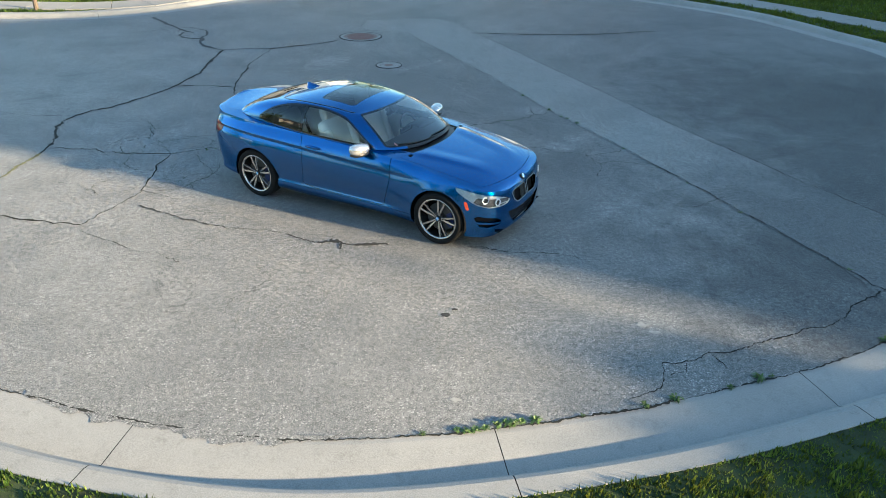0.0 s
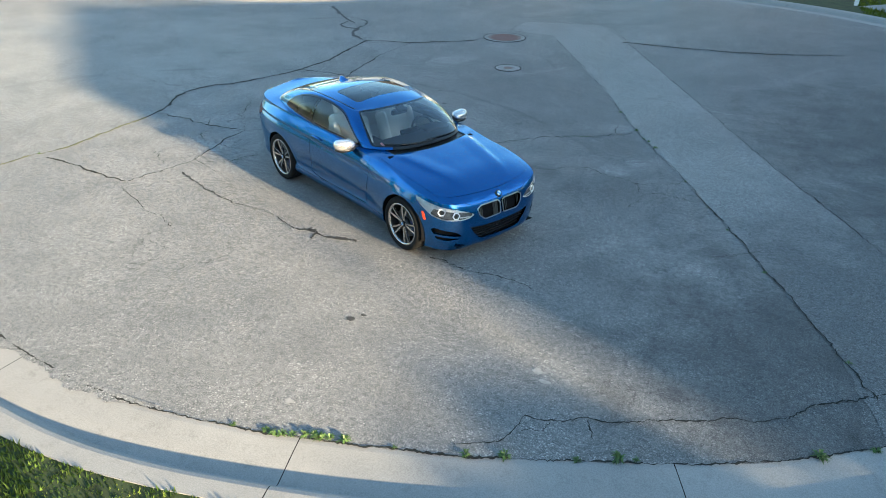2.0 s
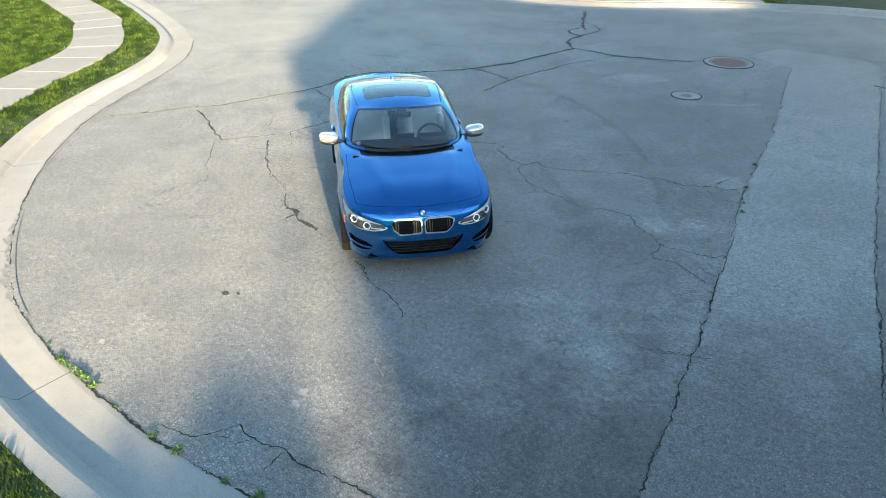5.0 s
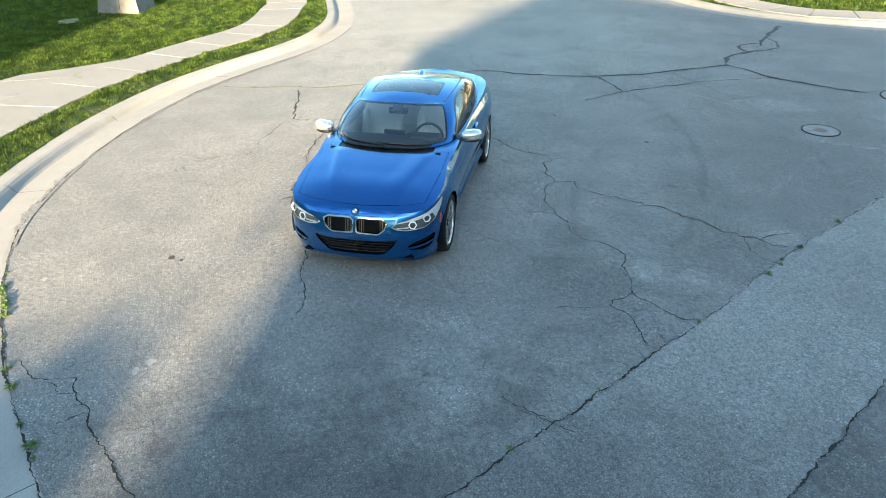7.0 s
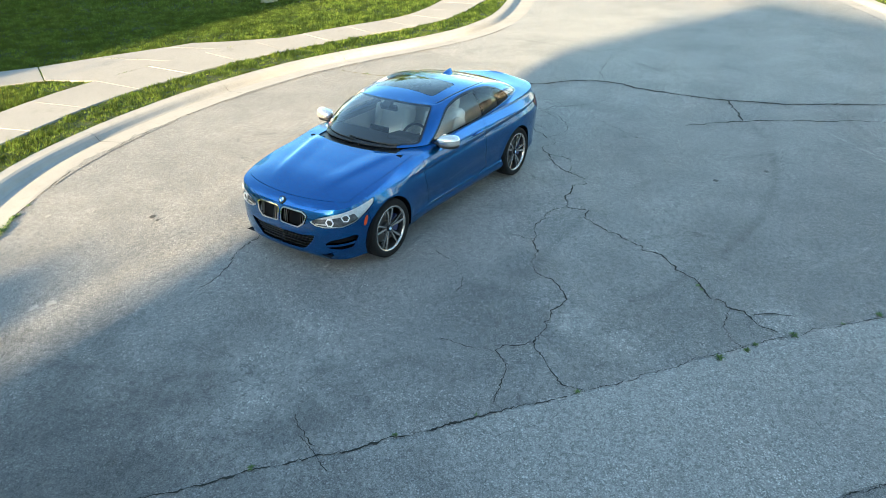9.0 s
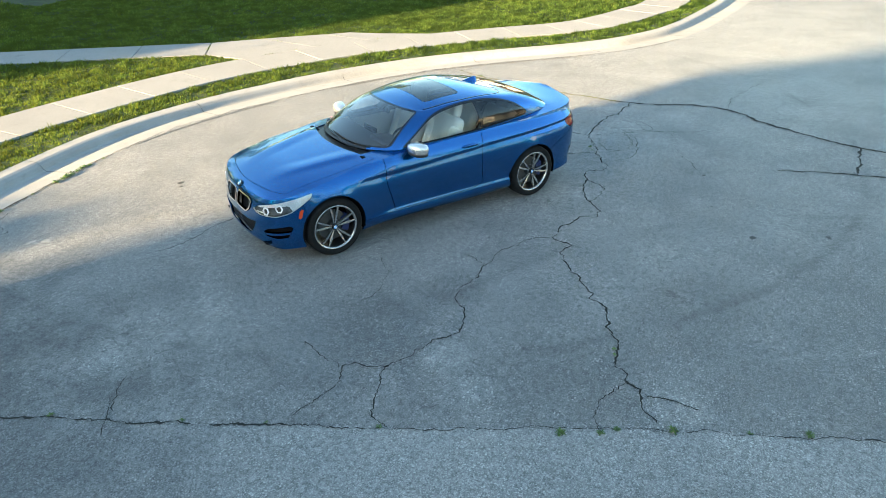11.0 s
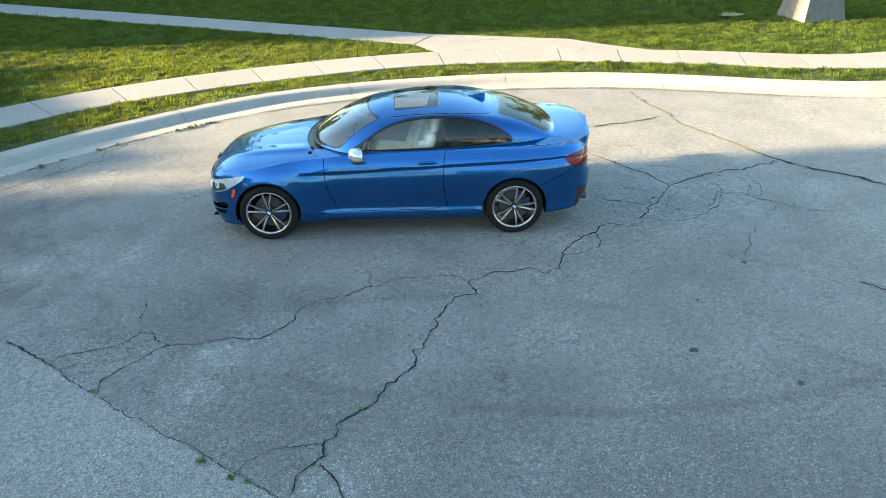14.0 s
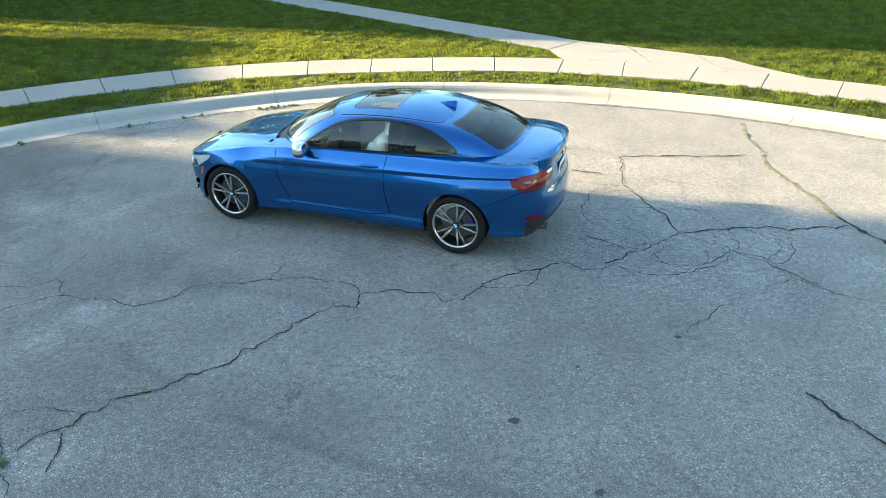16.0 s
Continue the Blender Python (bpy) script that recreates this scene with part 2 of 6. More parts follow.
def spline(points, step=0.1, closed=False):
    """A Catmull-Rom curve through the points, at about even steps."""
    p = [np.array(q, float) for q in points]
    p = [p[-1]] + p + [p[0], p[1]] if closed else [2 * p[0] - p[1]] + p + [2 * p[-1] - p[-2]]
    out = []
    for a, b, c, d in zip(p, p[1:], p[2:], p[3:]):
        k = max(2, int(np.linalg.norm(c - b) / step))
        for i in range(k):
            t = i / k
            out.append(0.5 * (2 * b + (c - a) * t + (2 * a - 5 * b + 4 * c - d) * t * t + (3 * b - a - 3 * c + d) * t ** 3))
    if not closed:
        out.append(p[-2])
    return np.array(out)


def even(curve, step):
    """The curve again, at even steps of its length."""
    s = np.concatenate([[0], np.cumsum(np.linalg.norm(np.diff(curve, axis=0), axis=1))])
    t = np.linspace(0, s[-1], max(2, int(round(s[-1] / step)) + 1))
    return np.stack([np.interp(t, s, curve[:, i]) for i in range(curve.shape[1])], 1)


def side_normals(c):
    """Unit normals to the left of a plan curve."""
    d = np.gradient(c, axis=0)
    d /= np.linalg.norm(d, axis=1)[:, None] + 1e-9
    return np.stack([-d[:, 1], d[:, 0]], 1)


def inside(poly, x, y):
    """Even-odd test of many points against one polygon."""
    r = np.zeros(x.shape, bool)
    n = len(poly)
    for i in range(n):
        (x1, y1), (x2, y2) = poly[i][:2], poly[(i + 1) % n][:2]
        if y1 != y2:
            r ^= ((y1 > y) != (y2 > y)) & (x < (x2 - x1) * (y - y1) / (y2 - y1) + x1)
    return r


def flat_sheet(loops, z):
    """Triangles of the area between closed plan loops (the first outside, the rest holes)."""
    vs, es = [], []
    for lp in loops:
        k = len(vs)
        vs += [Vector((float(q[0]), float(q[1]))) for q in lp]
        es += [(k + i, k + (i + 1) % len(lp)) for i in range(len(lp))]
    v, _, f, *_ = delaunay_2d_cdt(vs, es, [], 0, 1e-5)
    xy = np.array([(q.x, q.y) for q in v])
    mid = xy[np.array([tuple(t)[:3] for t in f])].mean(1)
    keep = inside(loops[0], mid[:, 0], mid[:, 1])
    for lp in loops[1:]:
        keep &= ~inside(lp, mid[:, 0], mid[:, 1])
    return [(q.x, q.y, z) for q in v], [tuple(t) for t, ok in zip(f, keep) if ok]


# ---- the plan: gutter lip of the turning circle and its street ----
LIP = [(-60, 11.3), (-25, 11.35), (-18.6, 11.25), (-15.0, 10.95), (-12.6, 10.55), (-11.06, 9.95), (-10.0, 9.30), (-9.0, 8.42), (-8.3, 7.70),
       (-6.85, 6.4), (-5.08, 5.35), (-3.5, 4.72), (-2.2, 4.38), (-1.0, 4.24), (0.3, 4.37), (1.74, 4.69), (3.3, 5.22), (4.33, 5.70),
       (6.6, 7.3), (8.8, 10.0), (10.3, 13.5), (10.83, 17.65), (10.21, 19.86), (8.96, 22.85), (6.27, 25.72), (3.2, 27.4), (0, 27.8),
       (-3.5, 26.8), (-6.27, 24.5), (-7.86, 22.5), (-9.27, 21.3), (-10.88, 20.6), (-12.6, 20.35), (-16, 20.3), (-25, 20.3), (-60, 20.3)]
lip = even(spline(LIP, 0.1), 0.14)
out_n = -side_normals(lip)                                  # away from the road
KERB = [(0.0, 0.0), (0.05, 0.002), (0.28, -0.012), (0.47, -0.028), (0.505, -0.006), (0.545, 0.048), (0.585, 0.082), (0.63, 0.096), (0.80, 0.103)]
back = lip + out_n * 0.80

ground = tagged(new("ground"), "flat ground of lawn soil reaching the horizon", "ground", kind="structure")
v, f = flat_sheet([[(-300, -300), (300, -300), (300, 300), (-300, 300)], [tuple(q) for q in np.concatenate([[(-299.0, 10.5)], back[:], [(-299.0, 21.1)]])]], 0.095)
piece("lawn_soil", v, f, SOIL, ground)

road = tagged(new("road"), "worn grey asphalt of a turning circle, cracked and sealed", "road", kind="structure")
v, f = flat_sheet([[tuple(q) for q in np.concatenate([[(-299.0, 11.3)], lip, [(-299.0, 20.3)]])]], 0.0)
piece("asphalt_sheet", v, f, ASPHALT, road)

# the long trench patch of newer asphalt, with its hook by the manhole
STRIP = [(-2.23, 20.09), (-2.25, 21.40), (-0.07, 21.70), (1.20, 19.00), (2.56, 15.80), (3.98, 12.45), (4.98, 10.33), (6.0, 8.35), (6.45, 7.25),
         (4.86, 6.10), (4.60, 7.25), (4.30, 7.95), (3.40, 10.00), (2.93, 11.00), (1.97, 13.00), (0.92, 15.55), (-1.06, 19.78)]
rng = np.random.default_rng(7)
edge = even(np.array(STRIP + STRIP[:1]), 0.12)[:-1]
edge = edge + rng.normal(0, 0.012, edge.shape)
v, f = flat_sheet([[tuple(q) for q in edge]], 0.004)
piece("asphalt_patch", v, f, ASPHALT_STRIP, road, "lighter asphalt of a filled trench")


def ribbon(points, width, material, name="crack", z=0.006, wild=0.35, parent=None, wander=0.03):
    """A crack or seal: a thin uneven band along a plan line."""
    c = even(spline(points, 0.08), 0.022)
    k = len(c)
    n = side_normals(c)
    sway = rng.normal(0, 0.0052, k)
    for pitch, much in ((0.16, 0.62), (0.065, 0.34)):
        knots = max(3, int(k * 0.022 / pitch))
        sway = sway + np.interp(np.arange(k), np.linspace(0, k - 1, knots), rng.normal(0, wander * much, knots))
    sway[0] = sway[-1] = 0
    c = c + n * sway[:, None]
    slow = np.interp(np.arange(k), np.linspace(0, k - 1, max(3, k // 9)), rng.uniform(0.45, 1.35, max(3, k // 9)))
    w = width * 0.30 * slow * np.clip(1 + 1.3 * wild * rng.normal(0, 1, k), 0.12, 2.6)
    w = np.convolve(np.pad(w, 1, "edge"), [0.25, 0.5, 0.25], "valid")
    w[-1] *= 0.3
    a, b = c + n * w[:, None], c - n * w[:, None]
    vs = [(*q, z) for q in a] + [(*q, z) for q in b]
    return piece(name, vs, [(k + i, k + i + 1, i + 1, i) for i in range(k - 1)], material, parent or road)


# cracks behind, beside and in front of the car
ribbon([(-4.20, 10.42), (-3.65, 10.68), (-3.08, 11.02), (-2.71, 10.94), (-2.14, 10.98), (-1.74, 11.20), (-1.47, 11.40), (-1.03, 11.14), (-0.63, 11.13),
        (-0.56, 11.37), (-0.30, 11.37), (0.33, 11.81), (0.54, 12.02), (1.12, 12.31), (1.36, 12.38), (1.62, 12.60), (1.83, 12.75), (1.95, 12.85)], 0.024, CRACK, wander=0.05)
ribbon([(1.65, 12.69), (1.63, 12.80), (1.61, 12.95), (1.65, 13.12)], 0.016, CRACK)
ribbon([(1.53, 12.49), (1.74, 12.44), (1.95, 12.39), (2.25, 12.50)], 0.014, CRACK)
ribbon([(-0.63, 11.13), (-0.55, 10.92), (-0.32, 10.78), (-0.05, 10.69), (0.33, 10.69), (0.89, 10.66), (1.29, 10.90), (1.47, 10.97), (2.00, 10.77),
        (2.24, 10.65), (2.43, 10.30), (2.60, 10.39), (2.89, 10.38), (3.15, 10.33)], 0.018, CRACK, wander=0.04)
ribbon([(2.43, 10.3), (2.37, 10.03), (2.28, 9.79)], 0.01, CRACK)
ribbon([(2.24, 10.65), (2.45, 10.67), (2.62, 10.77), (2.86, 10.87), (2.95, 11.04)], 0.016, CRACK)
ribbon([(0.33, 10.69), (0.22, 10.52), (0.22, 10.41)], 0.009, CRACK)
ribbon([(-2.46, 10.94), (-2.26, 11.25), (-1.96, 11.23), (-1.74, 11.2)], 0.012, CRACK)
ribbon([(-4.2, 10.42), (-4.54, 10.9), (-4.12, 11.16), (-3.77, 11.12), (-3.72, 10.85)], 0.013, CRACK)
ribbon([(-4.54, 10.9), (-4.87, 11.4), (-5.19, 12.0)], 0.012, CRACK)
ribbon([(-4.98, 10.44), (-5.17, 10.86), (-4.84, 11.17)], 0.012, CRACK)
ribbon([(-4.44, 7.8), (-3.61, 7.34), (-2.94, 7.08)], 0.011, CRACK)
ribbon([(-2.94, 8.0), (-2.69, 8.3), (-2.43, 8.62)], 0.011, CRACK)
ribbon([(2.05, 5.28), (2.05, 5.13), (2.0, 4.97), (1.61, 4.79)], 0.015, CRACK)
ribbon([(2.05, 5.28), (2.56, 5.44), (3.27, 5.72), (3.66, 5.9), (3.93, 5.96), (4.15, 6.14), (4.34, 6.33), (4.61, 6.5), (4.95, 6.74)], 0.021, CRACK)
ribbon([(2.56, 5.44), (2.61, 5.32), (2.65, 5.23)], 0.012, CRACK)
ribbon([(4.06, 6.01), (4.14, 5.92)], 0.01, CRACK)
ribbon([(2.32, 5.37), (2.25, 5.17), (2.08, 5.08)], 0.01, CRACK)
ribbon([(0.32, 7.53), (0.77, 7.43), (1.17, 7.43), (1.45, 7.37), (1.61, 7.25)], 0.014, CRACK)
ribbon([(3.39, 8.76), (3.63, 8.88), (3.74, 9.0)], 0.012, CRACK)
ribbon([(3.59, 8.85), (3.96, 9.15)], 0.01, CRACK)
ribbon([(-8.51, 12.53), (-7.49, 12.24), (-6.55, 12.21)], 0.02, CRACK)
ribbon([(0.6, 9.6), (1.1, 9.9), (1.6, 9.85)], 0.008, CRACK)
ribbon([(-3.9, 9.0), (-3.5, 9.3), (-3.3, 9.8), (-3.5, 10.2)], 0.01, CRACK)
ribbon([(-4.26, 9.17), (-3.7, 9.15), (-3.2, 9.35)], 0.01, CRACK)
ribbon([(-4.5, 9.6), (-4.9, 9.2), (-4.7, 8.8)], 0.01, CRACK)
ribbon([(-5.0, 11.6), (-4.2, 11.8), (-3.4, 12.3)], 0.01, CRACK)
ribbon([(-4.2, 10.42), (-4.26, 10.02), (-4.21, 9.55), (-4.15, 9.1), (-4.26, 8.56), (-4.5, 7.95)], 0.030, CRACK, "wide_crack", 0.007)
ribbon([(-4.2, 10.42), (-4.98, 10.44), (-5.63, 10.55), (-6.19, 10.6)], 0.036, CRACK, "wide_crack", 0.007)
ribbon([(-3.53, 10.78), (-3.36, 10.51), (-3.18, 10.28)], 0.030, CRACK, "wide_crack", 0.007)
ribbon([(-6.21, 10.35), (-6.25, 10.9), (-6.55, 11.7), (-6.45, 12.35), (-5.95, 13.0), (-5.45, 14.1), (-5.25, 15.27), (-5.32, 16.67), (-5.33, 17.36)], 0.095, CRACK, "wide_crack", 0.007)
ribbon([(-5.44, 14.24), (-4.86, 14.24), (-4.22, 14.2)], 0.050, CRACK, "wide_crack", 0.007)
ribbon([(-3.94, 13.21), (-4.25, 14.3), (-4.3, 15.22), (-4.34, 16.34), (-4.18, 17.75)], 0.050, CRACK, "wide_crack", 0.007)
ribbon([(-6.28, 8.22), (-5.7, 8.18), (-5.02, 8.0), (-4.5, 7.95)], 0.045, CRACK, "wide_crack", 0.007)
ribbon([(0.71, 19.82), (2.12, 19.75), (3.84, 19.85), (6.01, 20.48)], 0.102, CRACK, "wide_crack", 0.007)
ribbon([(-5.33, 17.36), (-4.84, 17.49), (-4.23, 17.58), (-3.63, 17.95), (-3.19, 18.20), (-2.75, 18.60)], 0.105, CRACK, "wide_crack", 0.007)
ribbon([(-4.01, 8.53), (-3.39, 8.23), (-2.94, 8.0)], 0.05, TAR, "tar_seal", 0.008, 0.5)
ribbon([(-1.49, 7.58), (-1.27, 7.55), (-1.02, 7.53), (-0.63, 7.52)], 0.06, TAR, "tar_seal", 0.008, 0.5)
ribbon([(-1.34, 7.66), (-1.21, 7.58), (-1.16, 7.4)], 0.08, TAR, "tar_seal", 0.008, 0.5)
ribbon([(-2.94, 8.0), (-2.12, 7.85), (-1.49, 7.58)], 0.022, TAR, "tar_seal", 0.008, 0.5)
ribbon([(-5.33, 17.36), (-5.73, 17.63), (-6.05, 18.02), (-6.24, 18.77)], 0.150, TAR, "tar_seal", 0.008, 0.5)
ribbon([(-6.22, 18.55), (-6.55, 18.60), (-6.85, 18.85), (-6.89, 19.45)], 0.110, TAR, "tar_seal", 0.008, 0.5)
ribbon([(-6.24, 18.77), (-6.27, 19.31), (-6.63, 19.73), (-6.95, 19.85), (-7.38, 20.02)], 0.085, TAR, "tar_seal", 0.008, 0.5)
ribbon([(-6.60, 19.20), (-6.89, 19.45), (-7.38, 20.02), (-7.80, 20.48), (-8.42, 21.25)], 0.150, TAR, "tar_seal", 0.008, 0.5)
ribbon([(-7.36, 19.72), (-7.80, 19.40), (-8.28, 19.00)], 0.060, TAR, "tar_seal", 0.008, 0.5)
# fine crazing behind the car
ribbon([(-3.18, 11.01), (-3.35, 11.18), (-3.70, 11.30), (-4.09, 11.24), (-4.41, 11.11), (-4.61, 10.93), (-4.72, 10.72), (-4.69, 10.65)], 0.012, CRACK)
ribbon([(-5.31, 10.74), (-5.19, 11.08), (-5.03, 11.22), (-4.84, 11.23), (-4.79, 11.09)], 0.011, CRACK)
ribbon([(-3.96, 10.63), (-3.68, 10.89), (-3.78, 11.12)], 0.009, CRACK)
ribbon([(-3.45, 9.10), (-3.53, 9.36), (-3.35, 9.61), (-3.47, 9.85), (-3.66, 10.09), (-3.75, 10.31), (-3.96, 10.44)], 0.011, CRACK)
ribbon([(-3.15, 9.57), (-3.45, 9.65), (-3.83, 9.64), (-4.19, 9.71), (-4.34, 9.79)], 0.010, CRACK)
ribbon([(-3.76, 9.28), (-3.66, 9.67), (-3.94, 9.61), (-3.99, 10.05)], 0.009, CRACK)
ribbon([(-4.45, 9.76), (-4.73, 9.97), (-4.79, 10.30), (-4.79, 10.60)], 0.010, CRACK)
ribbon([(-4.30, 10.83), (-4.20, 11.07), (-4.04, 11.16)], 0.009, CRACK)
ribbon([(-3.52, 8.73), (-3.88, 8.86), (-4.17, 9.05)], 0.012, CRACK)
ribbon([(-4.47, 8.70), (-5.05, 9.15), (-5.95, 9.38)], 0.009, CRACK)
ribbon([(-4.61, 10.93), (-4.85, 11.14), (-4.89, 11.55), (-5.16, 11.97), (-5.39, 12.18)], 0.013, CRACK)
# pale scuffs and scratches
ribbon([(-3.81, 15.36), (-2.68, 15.80), (-2.17, 16.82)], 0.042, ASPHALT_PALE, "pale_scratch", 0.0035, 0.8)
ribbon([(-2.66, 15.65), (-2.24, 15.94)], 0.036, ASPHALT_PALE, "pale_scratch", 0.0035, 0.8)
ribbon([(-0.81, 15.79), (-0.37, 16.26), (-0.04, 16.70)], 0.036, ASPHALT_PALE, "pale_scratch", 0.0035, 0.8)
ribbon([(2.36, 9.07), (2.23, 9.30)], 0.042, ASPHALT_PALE, "pale_scratch", 0.0035, 0.8)
ribbon([(0.37, 7.09), (1.22, 6.87), (1.80, 6.73), (2.31, 6.61)], 0.018, ASPHALT_PALE, "pale_scratch", 0.0035, 0.8)
ribbon([(-3.20, 15.75), (-2.79, 16.56), (-2.10, 16.89)], 0.048, ASPHALT_PALE, "pale_scratch", 0.0035, 0.8)
ribbon([(-0.62, 16.01), (-0.05, 16.71)], 0.036, ASPHALT_PALE, "pale_scratch", 0.0035, 0.8)
ribbon([(1.17, 6.26), (1.00, 6.63), (0.78, 6.99)], 0.021, ASPHALT_PALE, "pale_scratch", 0.0035, 0.8)
ribbon([(1.79, 10.95), (2.05, 10.91)], 0.066, ASPHALT_PALE, "pale_scratch", 0.0035, 0.8)
ribbon([(3.10, 14.63), (3.55, 14.57)], 0.054, ASPHALT_PALE, "pale_scratch", 0.0035, 0.8)
# seams along the trench patch and a mossy one to the kerb
ribbon([(-2.25, 21.40), (-0.07, 21.70), (1.20, 19.00), (2.56, 15.80), (3.98, 12.45)], 0.014, CRACK, "patch_seam", 0.009, 0.9, wander=0.02)
ribbon([(3.98, 12.45), (4.98, 10.33), (6.0, 8.35)], 0.020, CRACK, "patch_seam", 0.009, 0.9, wander=0.02)
ribbon([(-1.06, 19.78), (0.92, 15.55), (1.97, 13.00), (2.93, 11.00)], 0.012, CRACK, "patch_seam", 0.009, 0.9, wander=0.02)
ribbon([(2.93, 11.00), (3.40, 10.00), (4.30, 7.95), (4.86, 6.62)], 0.020, CRACK, "patch_seam", 0.009, 0.9, wander=0.02)
ribbon([(-2.25, 21.40), (-2.23, 20.09), (-1.06, 19.78)], 0.014, CRACK, "patch_seam", 0.009, 0.9, wander=0.02)
ribbon([(-6.96, 6.85), (-6.67, 7.60), (-6.57, 8.21), (-6.33, 8.64), (-6.28, 9.48), (-6.21, 10.35)], 0.075, MOSS, "mossy_seam", 0.007, 0.6)

# ---- kerb and gutter, cast in lengths with joints ----
kerb = tagged(new("kerb"), "pale concrete kerb and gutter with joints", "kerb", kind="structure")
arc = np.concatenate([[0], np.cumsum(np.linalg.norm(np.diff(lip, axis=0), axis=1))])
start = arc[np.argmin(np.hypot(lip[:, 0] - 0.48, lip[:, 1] - 4.38))] % 2.94
cuts = np.arange(start - 2.94, arc[-1], 2.94)


def lip_at(s):
    p = np.array([np.interp(s, arc, lip[:, 0]), np.interp(s, arc, lip[:, 1])])
    q = np.array([np.interp(s, arc, out_n[:, 0]), np.interp(s, arc, out_n[:, 1])])
    return p, q / np.linalg.norm(q)


for a in cuts:
    s0, s1 = max(a + 0.004, 0), min(a + 2.936, arc[-1])
    if s1 - s0 < 0.1:
        continue
    k = max(3, int((s1 - s0) / 0.18))
    vs, fs = [], []
    m = len(KERB) + 1
    for i in range(k + 1):
        p, q = lip_at(s0 + (s1 - s0) * i / k)
        vs += [(*(p + q * o), z) for o, z in KERB] + [(*(p + q * 0.80), -0.15)]
    for i in range(k):
        fs += [(i * m + j, (i + 1) * m + j, (i + 1) * m + j + 1, i * m + j + 1) for j in range(m - 1)]
    piece("kerb_length", vs, fs, CONCRETE, kerb, smooth=False)
k = len(lip)
bed = [(*(lip + out_n * 0.0)[i], -0.03) for i in range(k)] + [(*(lip + out_n * 0.80)[i], -0.055) for i in range(k)]
piece("kerb_bed", bed, [(k + i, k + i + 1, i + 1, i) for i in range(k - 1)], CRACK, kerb)
# dirt along the lip, and asphalt that ran out over the gutter
sel = lip[(lip[:, 0] > -12) & (lip[:, 1] < 12)]
ribbon([tuple(q) for q in sel[::6]], 0.026, CRACK, "lip_dirt", 0.007, 0.7, wander=0.012)


def overrun(x0, x1, width):
    c = even(lip[(lip[:, 0] > x0) & (lip[:, 0] < x1) & (lip[:, 1] < 9)], 0.035)
    n = -side_normals(c)
    t = np.linspace(0, 1, len(c))
    w = width * np.sin(math.pi * t) ** 0.6 * np.clip(0.8 + 0.35 * np.convolve(rng.normal(0, 1, len(c) + 4), np.ones(5) / 2.2, "valid"), 0.15, 1.6)
    a, b = c - n * 0.05, c + n * w[:, None]
    k = len(c)
    piece("asphalt_overrun", [(*q, 0.009) for q in a] + [(*q, 0.004) for q in b], [(i, i + 1, k + i + 1, k + i) for i in range(k - 1)], ASPHALT, road)


overrun(-3.6, -0.75, 0.10)
overrun(-9.4, -4.6, 0.05)

# ---- footpaths of concrete slabs ----
INNER = [(9.5, 6.2), (7.2, 4.95), (5.22, 3.92), (3.6, 3.25), (1.9, 2.78), (-0.1, 2.64), (-2.25, 2.84), (-4.2, 3.22), (-5.6, 3.80), (-6.9, 4.45), (-8.52, 5.66), (-9.97, 6.92), (-11.05, 7.95),
         (-12.34, 8.74), (-14.5, 9.35), (-17, 9.7), (-30, 9.75)]
inner = even(spline(INNER, 0.1), 0.2)
walk_n = -side_normals(inner)
footpath = tagged(new("footpath"), "pale concrete footpath of square slabs", "pavement", kind="structure")
s_in = np.concatenate([[0], np.cumsum(np.linalg.norm(np.diff(inner, axis=0), axis=1))])
if walk_n[0] @ np.array([0, 1]) > 0:
    walk_n = -walk_n


def slab(corners, z=0.132, thick=0.12, bevel=0.012, parent=None):
    """One cast slab: its top slightly inset for the tooled edge."""
    c = np.array(corners, float)
    mid = c.mean(0)
    n = len(c)
    inn = c + (mid - c) / (np.linalg.norm(mid - c, axis=1)[:, None]) * bevel
    z += random.uniform(-0.003, 0.003)
    vs = [(*q, z - thick) for q in c] + [(*q, z - bevel * 0.8) for q in c] + [(*q, z) for q in inn]
    fs = [tuple(range(2 * n, 3 * n))]
    for i in range(n):
        j = (i + 1) % n
        fs += [(i, j, n + j, n + i), (n + i, n + j, 2 * n + j, 2 * n + i)]
    return piece("slab", vs, fs, WALK, parent or footpath)


WIDTH = 1.22
path_polys = []
for a in np.arange(0.3, s_in[-1] - 1.25, 1.25):
    row_in, row_out = [], []
    for s in np.linspace(a + 0.006, a + 1.244, 4):
        p = np.array([np.interp(s, s_in, inner[:, 0]), np.interp(s, s_in, inner[:, 1])])
        q = np.array([np.interp(s, s_in, walk_n[:, 0]), np.interp(s, s_in, walk_n[:, 1])])
        q /= np.linalg.norm(q)
        row_in.append(p)
        row_out.append(p + q * WIDTH)
    slab(row_out + row_in[::-1])
path_polys.append(np.concatenate([inner, (inner + walk_n * WIDTH)[::-1]]))

# the straight path that joins it, in slabs, with a splayed foot
A0, A1 = np.array([-6.36, 0.62]), np.array([9.19, -20.20])     # far edge
d = (A1 - A0) / np.linalg.norm(A1 - A0)
side = np.array([-d[1], d[0]])
if side @ np.array([1, 1]) < 0:
    side = -side
length = np.linalg.norm(A1 - A0)
tip = A0 + side * 1.22
for a in np.arange(0, length - 1.3, 1.56):
    c = [A0 + d * (a + 0.006), A0 + d * (a + 1.554)]
    slab([c[0], c[1], c[1] + side * 1.22, c[0] + side * 1.22], 0.128)
path_polys.append(np.array([A0, A1, A1 + side * 1.22, A0 + side * 1.22]))


